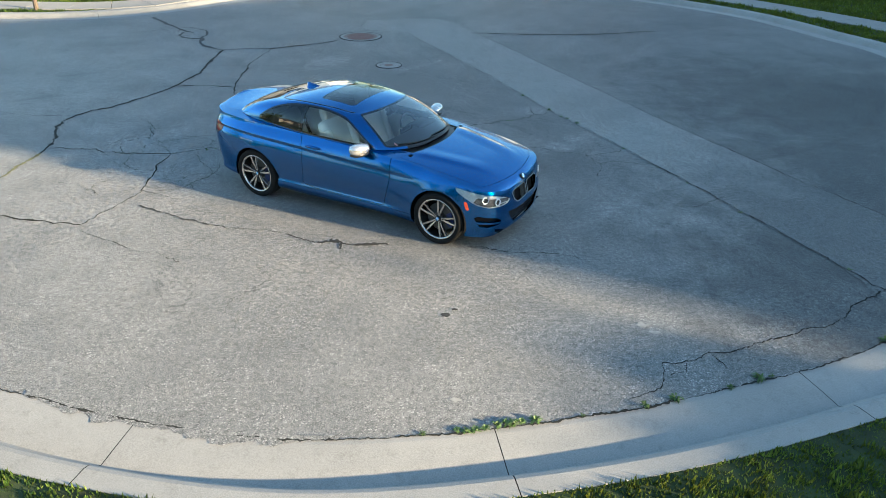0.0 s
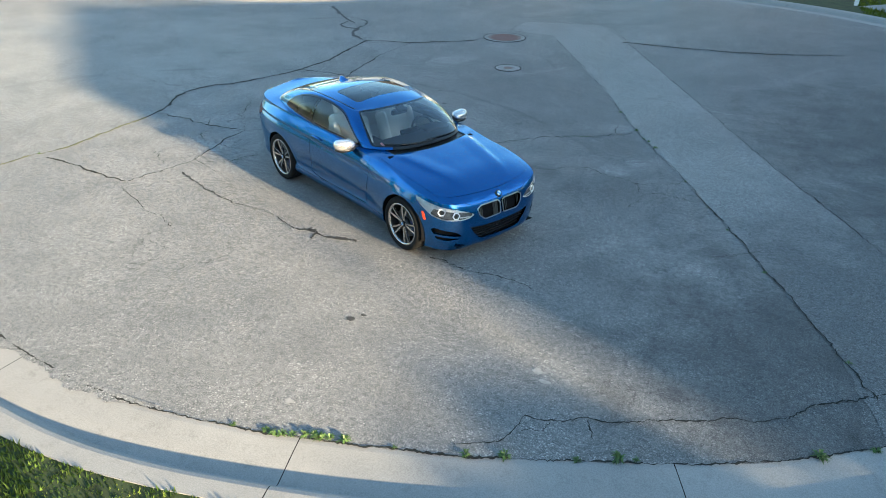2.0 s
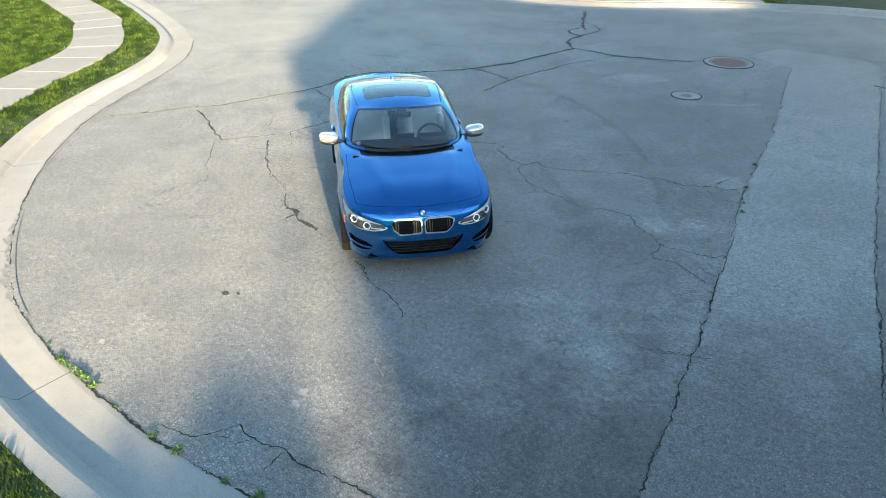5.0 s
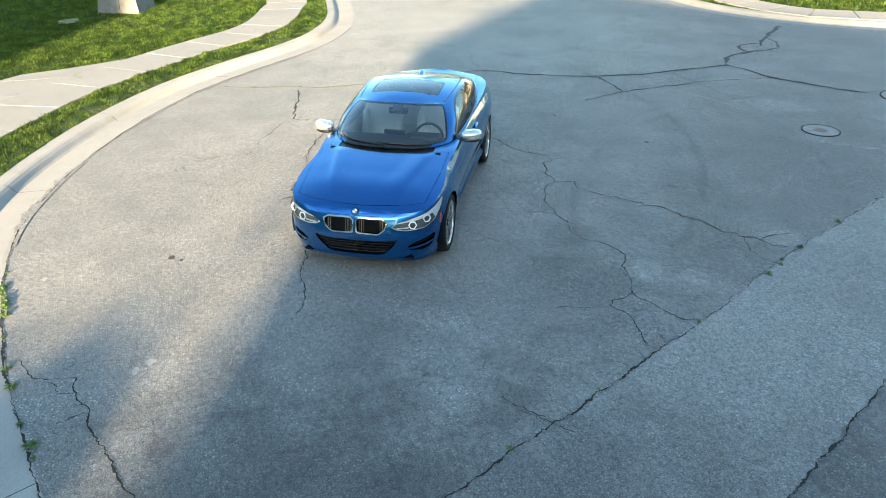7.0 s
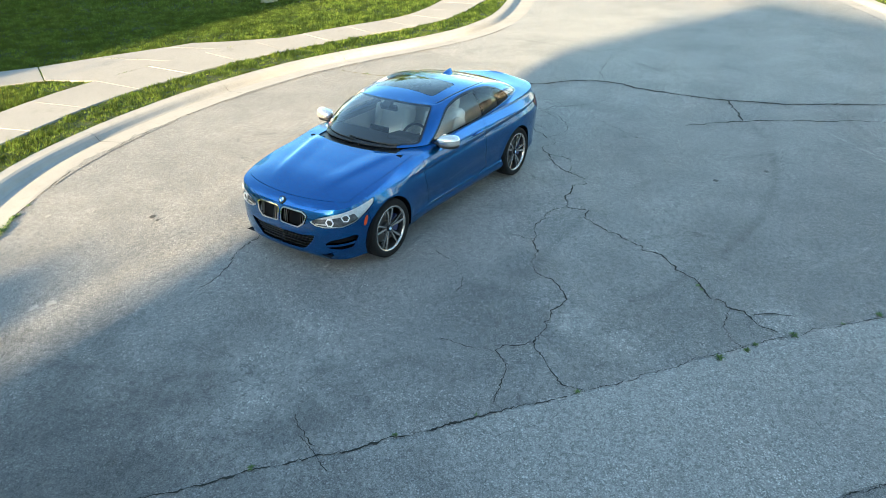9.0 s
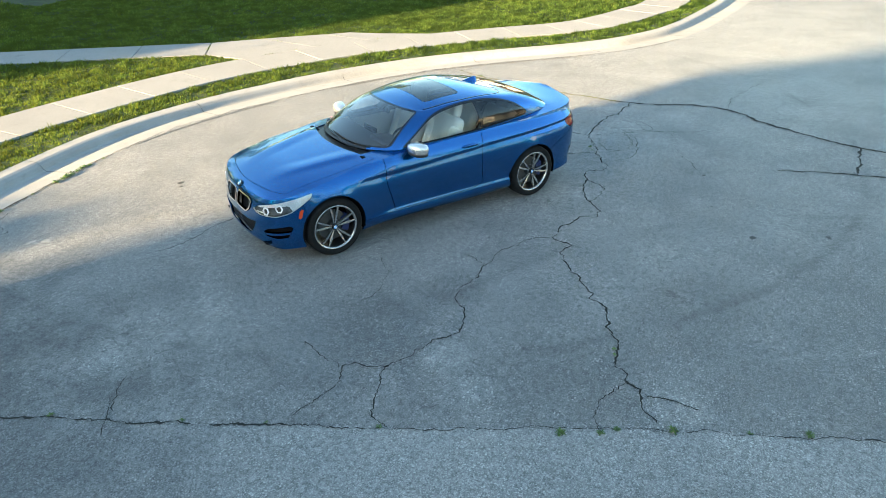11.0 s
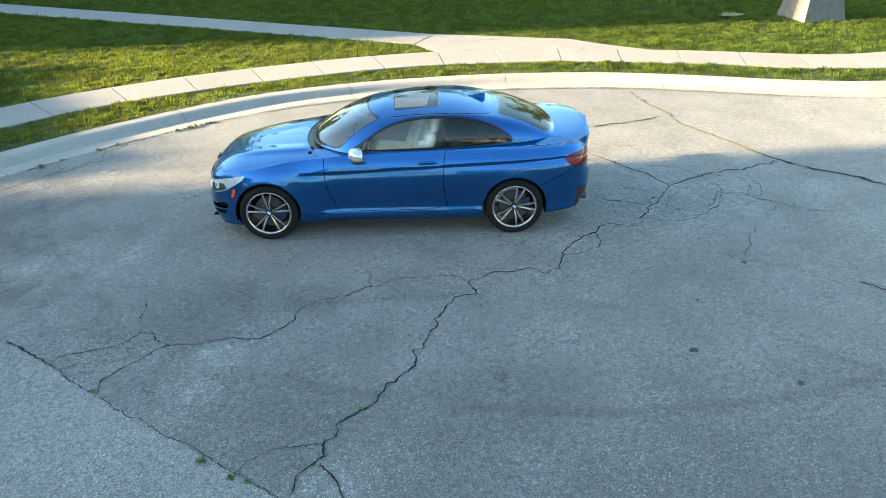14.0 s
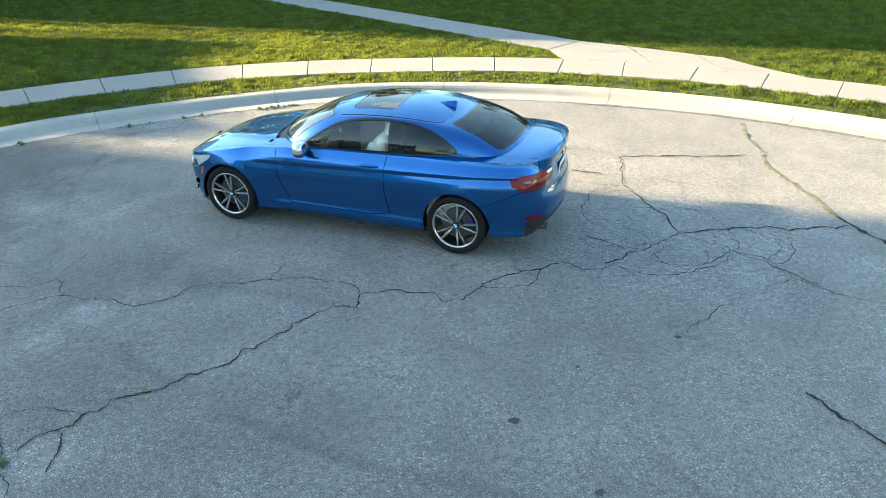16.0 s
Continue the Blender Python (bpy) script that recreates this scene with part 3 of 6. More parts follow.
def inner_at(x):
    """The point of the footpath's inner edge at one x."""
    k = np.argmin(np.abs(inner[:, 0] - x))
    return inner[k] + walk_n[k] * (WIDTH + 0.012)


e1, e2, e3, e4 = inner_at(-5.45), inner_at(-6.50), inner_at(-7.55), inner_at(-8.52)
fork = [[A0 - d * 0.012, tip - d * 0.012, (-5.42, 2.44), e1, e2, (-7.22, 1.40)], [(-7.235, 1.41), e2, e3, (-8.29, 2.48)], [(-8.305, 2.50), e3, e4, (-9.00, 3.74), (-8.75, 2.90)], [(-9.01, 3.77), e4, inner_at(-9.45), (-9.62, 5.15)]]
for q in fork:
    slab(q, 0.125)
    path_polys.append(np.array(q))

# footpaths over the street and on the east side
NORTH = [(-30, 21.55), (-13, 21.55), (-10.6, 21.75), (-9.2, 22.15), (-8.3, 23.1), (-7.3, 24.6), (-5.5, 26.3)]
EAST = [(9.26, 6.06), (11.6, 9.0), (12.95, 12.0), (13.4, 15.0), (13.05, 17.5), (12.25, 20.2), (10.75, 22.75), (9.1, 25.0), (7.0, 27.4)]
for pts, flip in ((NORTH, 1), (EAST, -1)):
    c = even(spline(pts, 0.1), 1.25)
    n = side_normals(c) * flip
    for i in range(len(c) - 1):
        e = (c[i + 1] - c[i]) * 0.005
        slab([c[i] + e, c[i + 1] - e, c[i + 1] - e + n[i + 1] * WIDTH, c[i] + e + n[i] * WIDTH])
    path_polys.append(np.concatenate([c, (c + n * WIDTH)[::-1]]))

# ---- lawns: blades standing on the soil ----
hole = np.concatenate([[(-299.0, 10.5)], back, [(-299.0, 21.1)]])


verge = np.concatenate([[(-299.0, 10.2)], (lip + out_n * 1.10)[::5], [(-299.0, 21.4)]])       # mown short beside the kerb


def blades(name, x0, x1, y0, y1, density, tall, label):
    g = np.random.default_rng(int(abs(x0 * 7 + y0 * 13)))
    k = int((x1 - x0) * (y1 - y0) * density)
    x, y = g.uniform(x0, x1, k), g.uniform(y0, y1, k)
    keep = ~inside(hole, x, y)
    for q in path_polys:
        keep &= ~inside(q, x, y)
    x, y = x[keep], y[keep]
    k = len(x)
    clump = 0.80 + 0.26 * np.sin(x * 2.1 + np.sin(y * 1.7) * 1.5) * np.sin(y * 2.6 + np.sin(x * 1.3)) + g.normal(0, 0.14, k)
    clump += 0.30 * np.sin(x * 7.3 + 2.1 * np.sin(y * 3.1)) * np.sin(y * 8.1 + 2.3 * np.sin(x * 2.7 + y)) + 0.18 * np.sin(x * 15.7 + 2.5 * np.sin(y * 6.3)) * np.sin(y * 14.1 + 2.0 * np.sin(x * 8.9))
    table = g.uniform(-0.5, 0.5, 4096)
    for cell, much in ((0.19, 0.75), (0.09, 0.50)):
        i, j = np.floor((x + 0.03 * np.sin(y * 41)) / cell).astype(int), np.floor((y + 0.03 * np.sin(x * 37)) / cell).astype(int)
        clump += much * table[(i * 73 + j * 2971) % 4096]
    h = tall * np.clip(clump, 0.25, 1.75) * np.where(inside(verge, x, y), 0.68, 1.0)
    ang, lean = g.uniform(0, 2 * math.pi, k), g.uniform(0.1, 0.9, k)
    w = g.uniform(0.006, 0.012, k) * math.sqrt(2543 / density)
    h = h * (2543 / density) ** 0.25
    dx, dy = np.cos(ang), np.sin(ang)
    base = np.stack([x, y, np.full(k, 0.090)], 1)
    sidev = np.stack([-dy, dx, np.zeros(k)], 1) * w[:, None]
    tip_ = base + np.stack([dx * lean * h * 0.8, dy * lean * h * 0.8, h], 1)
    vs = np.stack([base - sidev, base + sidev, tip_], 1).reshape(-1, 3)
    me = bpy.data.meshes.new(name)
    me.vertices.add(3 * k)
    me.vertices.foreach_set("co", vs.astype(np.float32).ravel())
    me.loops.add(3 * k)
    me.loops.foreach_set("vertex_index", np.arange(3 * k, dtype=np.int32))
    me.polygons.add(k)
    me.polygons.foreach_set("loop_start", np.arange(0, 3 * k, 3, dtype=np.int32))
    me.update(calc_edges=True)
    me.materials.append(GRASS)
    return tagged(new(name, me), label, "grass", kind="stuff")


blades("lawn_grass", -13, 8, -8, 6.5, 2543, 0.062, "short green lawn grass, sunlit in parts")
blades("lawn_grass", -10, -5, 6.5, 11, 2543, 0.062, "narrow strip of green grass between kerb and footpath")
blades("lawn_grass", 8, 15, -8, 9, 1047, 0.062, "short green lawn grass in shade")
blades("lawn_grass", 9, 17, 9, 16, 523, 0.062, "short green lawn grass in shade")
blades("lawn_grass", -22, -10, 1.5, 11, 1795, 0.062, "short green lawn grass beside the street corner")
blades("lawn_grass", -22, -13, -8, 1.5, 897, 0.062, "short green lawn grass in shade")
blades("lawn_grass", -8, 13, -16, -8, 748, 0.062, "short green lawn grass in shade")
blades("lawn_grass", -16, -5, 20.5, 27, 673, 0.062, "short green lawn grass across the street")
blades("lawn_grass", 7, 18, 16, 30, 568, 0.062, "short green lawn grass in shade")

# ---- the car: x forward, y to its left, z up, from the ground under the middle of the wheelbase ----
def paint_material():
    n = Nodes("blue_metallic_paint")
    flake = n.voronoi(900, "Color")
    c = n.mix(0.10, (0.004, 0.094, 0.325), flake, 'SOFT_LIGHT')
    n.out(c, 0.24, 0.92, None)
    n.bsdf.inputs["Specular Tint"].default_value = (0.5, 0.85, 1.0, 1)
    n.bsdf.inputs["Coat Weight"].default_value = 1.0
    n.bsdf.inputs["Coat Roughness"].default_value = 0.02
    return n.mat


def glass_material(name, tint, gloss=1.0):
    """A thin pane: tinted see-through with a mirror gloss that grows towards grazing angles."""
    n = Nodes(name)
    tr = n.add("ShaderNodeBsdfTransparent", Color=(*tint, 1))
    gl = n.add("ShaderNodeBsdfGlossy", Color=(0.95, 0.97, 1.0, 1), Roughness=0.01)
    fr = n.add("ShaderNodeFresnel", IOR=1.6)
    ml = n.add("ShaderNodeMath")
    ml.operation = 'MULTIPLY'
    ml.inputs[1].default_value = gloss
    n.link(fr.outputs[0], ml.inputs[0])
    mx = n.add("ShaderNodeMixShader")
    n.link(ml.outputs[0], mx.inputs[0])
    n.link(tr.outputs[0], mx.inputs[1])
    n.link(gl.outputs[0], mx.inputs[2])
    n.link(mx.outputs[0], n.tree.nodes["Material Output"].inputs["Surface"])
    return n.mat


PAINT = paint_material()
GLASS = glass_material("car_glass", (0.98, 0.99, 0.985), 0.9)
GLASS_FRONT = glass_material("windscreen_glass", (0.96, 0.98, 0.97), 1.8)
GLASS_DARK = glass_material("car_glass_tinted", (0.20, 0.22, 0.23), 0.8)
LENS = glass_material("lamp_lens", (0.97, 0.98, 0.99), 1.0)
BLACK = plain("black_trim", (0.012, 0.012, 0.013), 0.35, 0, 0.2, 60)
GLOSS_BLACK = plain("gloss_black", (0.010, 0.010, 0.012), 0.06, 0, 0.1, 60)
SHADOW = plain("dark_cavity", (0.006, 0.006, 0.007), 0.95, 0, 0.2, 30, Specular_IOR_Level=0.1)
RUBBER = plain("tyre_rubber", (0.009, 0.009, 0.009), 0.85, 0, 0.25, 60, 0.002, Specular_IOR_Level=0.2)
CHROME = plain("chrome", (0.80, 0.80, 0.80), 0.08, 1.0, 0.03, 40)
ALLOY = plain("grey_alloy", (0.50, 0.49, 0.475), 0.25, 0.9, 0.10, 40)
ALLOY_DARK = plain("dark_alloy", (0.070, 0.070, 0.072), 0.35, 0.8, 0.10, 40)
MIRROR_CAP = plain("silver_mirror_cap", (0.72, 0.70, 0.67), 0.25, 0.75, 0.04, 40)
LEATHER = plain("oyster_leather", (0.90, 0.85, 0.74), 0.55, 0, 0.08, 25, 0.002)
DASH = plain("dash_plastic", (0.018, 0.018, 0.020), 0.65, 0, 0.2, 60)
LINING = plain("pale_headliner", (0.72, 0.69, 0.63), 0.9, 0, 0.06, 60)
TAIL_RED = plain("tail_lamp_red", (0.13, 0.001, 0.006), 0.10, 0, 0.1, 30, Specular_IOR_Level=0.35)
TAIL_DARK = plain("tail_lamp_dark_red", (0.04, 0.002, 0.003), 0.10, 0, 0.1, 30, Coat_Weight=1.0)
AMBER = plain("amber_reflector", (0.52, 0.055, 0.012), 0.15, 0, 0.1, 30, Coat_Weight=1.0)
LAMP_SILVER = plain("lamp_reflector", (0.86, 0.87, 0.88), 0.25, 0.15, 0.10, 25)
LAMP_DARK = plain("lamp_inner_dark", (0.24, 0.245, 0.255), 0.20, 0.55, 0.45, 22)
GLASS_ROOF = glass_material("sunroof_glass", (0.33, 0.36, 0.37), 1.0)
SLAT = plain("grille_slat", (0.16, 0.15, 0.14), 0.25, 0.6, 0.1, 40)
LAMP_WHITE = plain("lamp_ring_white", (0.85, 0.86, 0.88), 0.2, 0, 0.02, 30)
PLATE = plain("plate_white", (0.70, 0.70, 0.70), 0.4, 0, 0.05, 20)
BADGE_BLUE = plain("badge_blue", (0.05, 0.25, 0.62), 0.15, 0, 0.05, 30)
BADGE_WHITE = plain("badge_white", (0.80, 0.82, 0.84), 0.15, 0, 0.03, 30)
CALIPER = plain("blue_caliper", (0.010, 0.020, 0.085), 0.4, 0, 0.1, 30)
STICKER = plain("red_white_sticker", (0.65, 0.30, 0.30), 0.5, 0, 0.1, 60)

HALF_GIRTH = [(2.092, 0.0), (2.080, 0.24), (2.044, 0.47), (1.970, 0.640), (1.850, 0.752), (1.65, 0.826), (1.345, 0.866), (1.0, 0.862), (0.5, 0.858), (-0.3, 0.862),
              (-0.85, 0.874), (-1.345, 0.886), (-1.70, 0.868), (-1.95, 0.82), (-2.10, 0.740), (-2.205, 0.59), (-2.260, 0.37), (-2.285, 0.15), (-2.290, 0.0)]
girth = even(spline(HALF_GIRTH, 0.02), 0.02)
girth_s = np.concatenate([[0], np.cumsum(np.linalg.norm(np.diff(girth, axis=0), axis=1))])
GIRTH = girth_s[-1]
girth_n = side_normals(girth)
if girth_n[0, 0] < 0:
    girth_n = -girth_n
girth_n[0], girth_n[-1] = (1, 0), (-1, 0)


def curve(*pairs):
    """A smooth function through (x, value) pairs."""
    xs = np.array([p[0] for p in pairs], float)
    ys = np.array([p[1] for p in pairs], float)
    o = np.argsort(xs)
    xs, ys = xs[o], ys[o]
    m = np.gradient(ys, xs)

    def f(x):
        x = np.clip(x, xs[0], xs[-1])
        i = np.clip(np.searchsorted(xs, x) - 1, 0, len(xs) - 2)
        h = xs[i + 1] - xs[i]
        t = (x - xs[i]) / h
        return (2 * t ** 3 - 3 * t ** 2 + 1) * ys[i] + (t ** 3 - 2 * t ** 2 + t) * h * m[i] + (-2 * t ** 3 + 3 * t ** 2) * ys[i + 1] + (t ** 3 - t ** 2) * h * m[i + 1]
    return f


AXLE, HUB = 1.345, 0.317
z_low = curve((2.14, 0.140), (1.7, 0.155), (1.0, 0.185), (-1.0, 0.185), (-1.7, 0.23), (-2.32, 0.27))
z_top = curve((2.14, 0.675), (2.0, 0.695), (1.8, 0.735), (1.6, 0.775), (1.345, 0.825), (1.0, 0.880), (0.7, 0.915), (0.3, 0.935), (0.0, 0.945), (-0.6, 0.962), (-1.2, 0.985), (-1.7, 1.000), (-2.1, 1.012), (-2.32, 1.020))
in_side = curve((0.18, 0.080), (0.22, 0.046), (0.262, 0.034), (0.290, 0.037), (0.335, 0.048), (0.40, 0.038), (0.52, 0.018), (0.64, 0.008), (0.72, 0.006), (0.79, 0.012), (0.86, 0.034), (0.92, 0.066), (0.96, 0.088), (1.02, 0.105))
in_plain = curve((0.18, 0.080), (0.22, 0.050), (0.27, 0.040), (0.31, 0.044), (0.40, 0.034), (0.52, 0.018), (0.64, 0.008), (0.72, 0.006), (0.79, 0.012), (0.86, 0.034), (0.92, 0.066), (0.96, 0.088), (1.02, 0.105))
in_fender = curve((0.18, 0.050), (0.30, 0.014), (0.45, 0.0), (0.60, 0.0), (0.68, 0.010), (0.75, 0.030), (0.82, 0.066), (0.90, 0.120))
in_nose = curve((0.14, 0.085), (0.19, 0.028), (0.30, 0.010), (0.42, 0.000), (0.50, 0.012), (0.60, 0.034), (0.66, 0.056), (0.70, 0.085), (0.74, 0.12))
in_rear = curve((0.26, 0.110), (0.34, 0.030), (0.45, 0.004), (0.58, 0.0), (0.64, 0.012), (0.70, 0.040), (0.80, 0.052), (0.92, 0.048), (0.985, 0.030), (1.03, 0.034))
z_crease = curve((1.2, 0.755), (0.75, 0.768), (0.0, 0.795), (-0.7, 0.822), (-1.4, 0.856), (-2.0, 0.880))


def smooth(x, a, b):
    t = np.clip((x - a) / (b - a), 0, 1)
    return t * t * (3 - 2 * t)


def wrap(s, v):
    """The sides, nose and tail: s runs round the half girth from the nose, v from the sill to the shoulder."""
    s, v = np.asarray(s, float), np.asarray(v, float)
    ox, oy = np.interp(s, girth_s, girth[:, 0]), np.interp(s, girth_s, girth[:, 1])
    nx, ny = np.interp(s, girth_s, girth_n[:, 0]), np.interp(s, girth_s, girth_n[:, 1])
    q = np.hypot(nx, ny)
    nx, ny = nx / q, ny / q
    lo, hi = z_low(ox), z_top(ox)
    z = lo + (hi - lo) * v
    fr = 1 - smooth(s, 0.35, 0.85)
    rr = smooth(s, GIRTH - 0.85, GIRTH - 0.40)
    fen = smooth(ox, 0.55, 1.15) * (1 - fr)
    mid_ = smooth(ox, -1.36, -1.22) * (1 - smooth(ox, 1.22, 1.36))
    d = (1 - fr - rr - fen).clip(0, 1) * (mid_ * in_side(z) + (1 - mid_) * in_plain(z)) + fen * in_fender(z) + fr * in_nose(z) + rr * in_rear(z)
    # swage line along the doors, hollow under it
    zc = z_crease(ox)
    amp = smooth(ox, -2.15, -1.75) * (1 - smooth(ox, 0.70, 1.10)) * 0.020
    t = zc - z
    d = d + amp * np.where(t < 0.030, np.clip(t / 0.030, 0, 1), np.exp(-(np.maximum(t - 0.030, 0) / 0.070) ** 1.6))
    low = smooth(ox, -1.1, -0.7) * (1 - smooth(ox, 0.55, 0.95)) * 0.007
    d = d + low * np.exp(-((z - 0.42 - 0.05 * (0.2 - ox)) / 0.075) ** 2)
    # flared wheel arches
    for ax in (AXLE, -AXLE):
        r = np.hypot(ox - ax, z - HUB)
        d = d - 0.006 * np.exp(-((r - 0.355) / 0.045) ** 2) * (oy > 0.6)
    return np.stack([ox - nx * d, oy - ny * d, z], -1)


rim_s = np.linspace(0, GIRTH, 400)
RIM = wrap(rim_s, np.ones(400))
rim_side = (rim_s > 0.02) & (rim_s < GIRTH - 0.02)
rx, ry, rz = RIM[::-1, 0], RIM[::-1, 1], RIM[::-1, 2]
z_mid = curve((2.02, 0.690), (1.96, 0.725), (1.86, 0.768), (1.7, 0.822), (1.345, 0.882), (1.0, 0.925), (0.8, 0.945), (0.3, 0.95), (-0.6, 0.96), (-1.5, 1.015), (-1.75, 1.040), (-2.0, 1.042), (-2.18, 1.050), (-2.28, 1.058))


def cap(x, y):
    """Bonnet and boot: a height over the plan inside the shoulder."""
    x, y = np.asarray(x, float), np.asarray(y, float)
    yt = np.maximum(np.interp(x, rx, ry), 0.02)
    zs = np.interp(x, rx, rz)
    t = np.clip(np.abs(y) / yt, 0, 1)
    z = zs + (z_mid(x) - zs) * (1 - t ** 2.6)
    ridge = 0.27 + 0.26 * (2.05 - x) / 1.2
    hood = smooth(x, 0.8, 1.0) * (1 - smooth(x, 1.35, 1.95))
    z = z + hood * 0.013 * np.exp(-np.maximum(np.abs(y) - ridge, 0) ** 2 / 0.0035) * smooth(np.abs(y), ridge - 0.22, ridge)
    boot = 1 - smooth(x, -2.29, -2.20)
    z = z + 0.012 * boot * (1 - t ** 4)
    return np.stack([x, y, z], -1)


BASE = [(0.885, 0, 0.958), (0.855, 0.29, 0.954), (0.74, 0.52, 0.946), (0.475, 0.712, 0.938), (0.15, 0.752, 0.942), (-0.45, 0.770, 0.958), (-1.0, 0.752, 0.982), (-1.46, 0.69, 1.002), (-1.735, 0.585, 1.022), (-1.835, 0.32, 1.036), (-1.855, 0, 1.040)]
CROWN = [(0.225, 0, 1.282), (0.205, 0.24, 1.277), (0.150, 0.42, 1.266), (0.030, 0.545, 1.250), (-0.26, 0.580, 1.280), (-0.58, 0.592, 1.292), (-0.80, 0.584, 1.286), (-0.98, 0.558, 1.268), (-1.10, 0.472, 1.258), (-1.155, 0.25, 1.266), (-1.165, 0, 1.270)]


def ring(points, n=200):
    p = np.array(points, float)
    q = np.concatenate([[p[1] * (1, -1, 1)], p, [p[-2] * (1, -1, 1)]])
    u = np.linspace(0, len(p) - 1, n)
    i = np.minimum(u.astype(int), len(p) - 2)
    t = (u - i)[:, None]
    a, b, c, d = q[i], q[i + 1], q[i + 2], q[i + 3]
    return u, 0.5 * (2 * b + (c - a) * t + (2 * a - 5 * b + 4 * c - d) * t ** 2 + (3 * b - a - 3 * c + d) * t ** 3)


ring_u, ring_lo = ring(BASE)
_, ring_hi = ring(CROWN)
ring_n = np.concatenate([side_normals(ring_lo[:, :2] * 0.5 + ring_hi[:, :2] * 0.5), np.zeros((200, 1))], 1)
if ring_n[0, 0] < 0:
    ring_n = -ring_n
ring_n[0], ring_n[-1] = (1, 0, 0), (-1, 0, 0)


def house_of_glass(u, w):
    """Windscreen, side windows and rear window: u round the ring from the nose side, w from the belt to the roof."""
    u, w = np.asarray(u, float), np.asarray(w, float)
    lo = np.stack([np.interp(u, ring_u, ring_lo[:, k]) for k in range(3)], -1)
    hi = np.stack([np.interp(u, ring_u, ring_hi[:, k]) for k in range(3)], -1)
    n = np.stack([np.interp(u, ring_u, ring_n[:, k]) for k in range(3)], -1)
    belly = np.where((u > 2.6) & (u < 8), 0.035, 0.028) * 4 * w * (1 - w)
    up = np.array([0, 0, 1.0]) * (0.03 * 4 * w * (1 - w))[..., None]
    return lo + (hi - lo) * w[..., None] + n * belly[..., None] + up


ux, uy, uz = ring_hi[::-1, 0], ring_hi[::-1, 1], ring_hi[::-1, 2]
z_roof = curve((0.225, 1.282), (0.05, 1.318), (-0.2, 1.346), (-0.5, 1.353), (-0.75, 1.343), (-1.0, 1.306), (-1.165, 1.270))


def roof_cap(x, y):
    x, y = np.asarray(x, float), np.asarray(y, float)
    yt = np.maximum(np.interp(x, ux, uy), 0.02)
    zs = np.interp(x, ux, uz)
    t = np.clip(np.abs(y) / yt, 0, 1)
    return np.stack([x, y, zs + (z_roof(x) - zs) * (1 - t ** 2.3)], -1)


def sdist(px, py, poly):
    """Signed distance of points to a closed polygon, negative inside."""
    poly = np.asarray(poly, float)
    d = np.full(px.shape, 1e9)
    for (x1, y1), (x2, y2) in zip(poly, np.roll(poly, -1, 0)):
        ex, ey = x2 - x1, y2 - y1
        t = np.clip(((px - x1) * ex + (py - y1) * ey) / (ex * ex + ey * ey + 1e-12), 0, 1)
        d = np.minimum(d, np.hypot(px - x1 - t * ex, py - y1 - t * ey))
    return np.where(inside(poly, px, py), -d, d)


def rounded(points, step=0.012, r=0.3):
    """A closed outline with its corners rounded."""
    p = [np.array(q, float) for q in points]
    out = []
    n = len(p)
    for i in range(n):
        a, b, c = p[i - 1], p[i], p[(i + 1) % n]
        out += [b + (a - b) * r * 0.5, b + (a - b) * r * 0.15, b + (c - b) * r * 0.15, b + (c - b) * r * 0.5]
    return np.array(out)


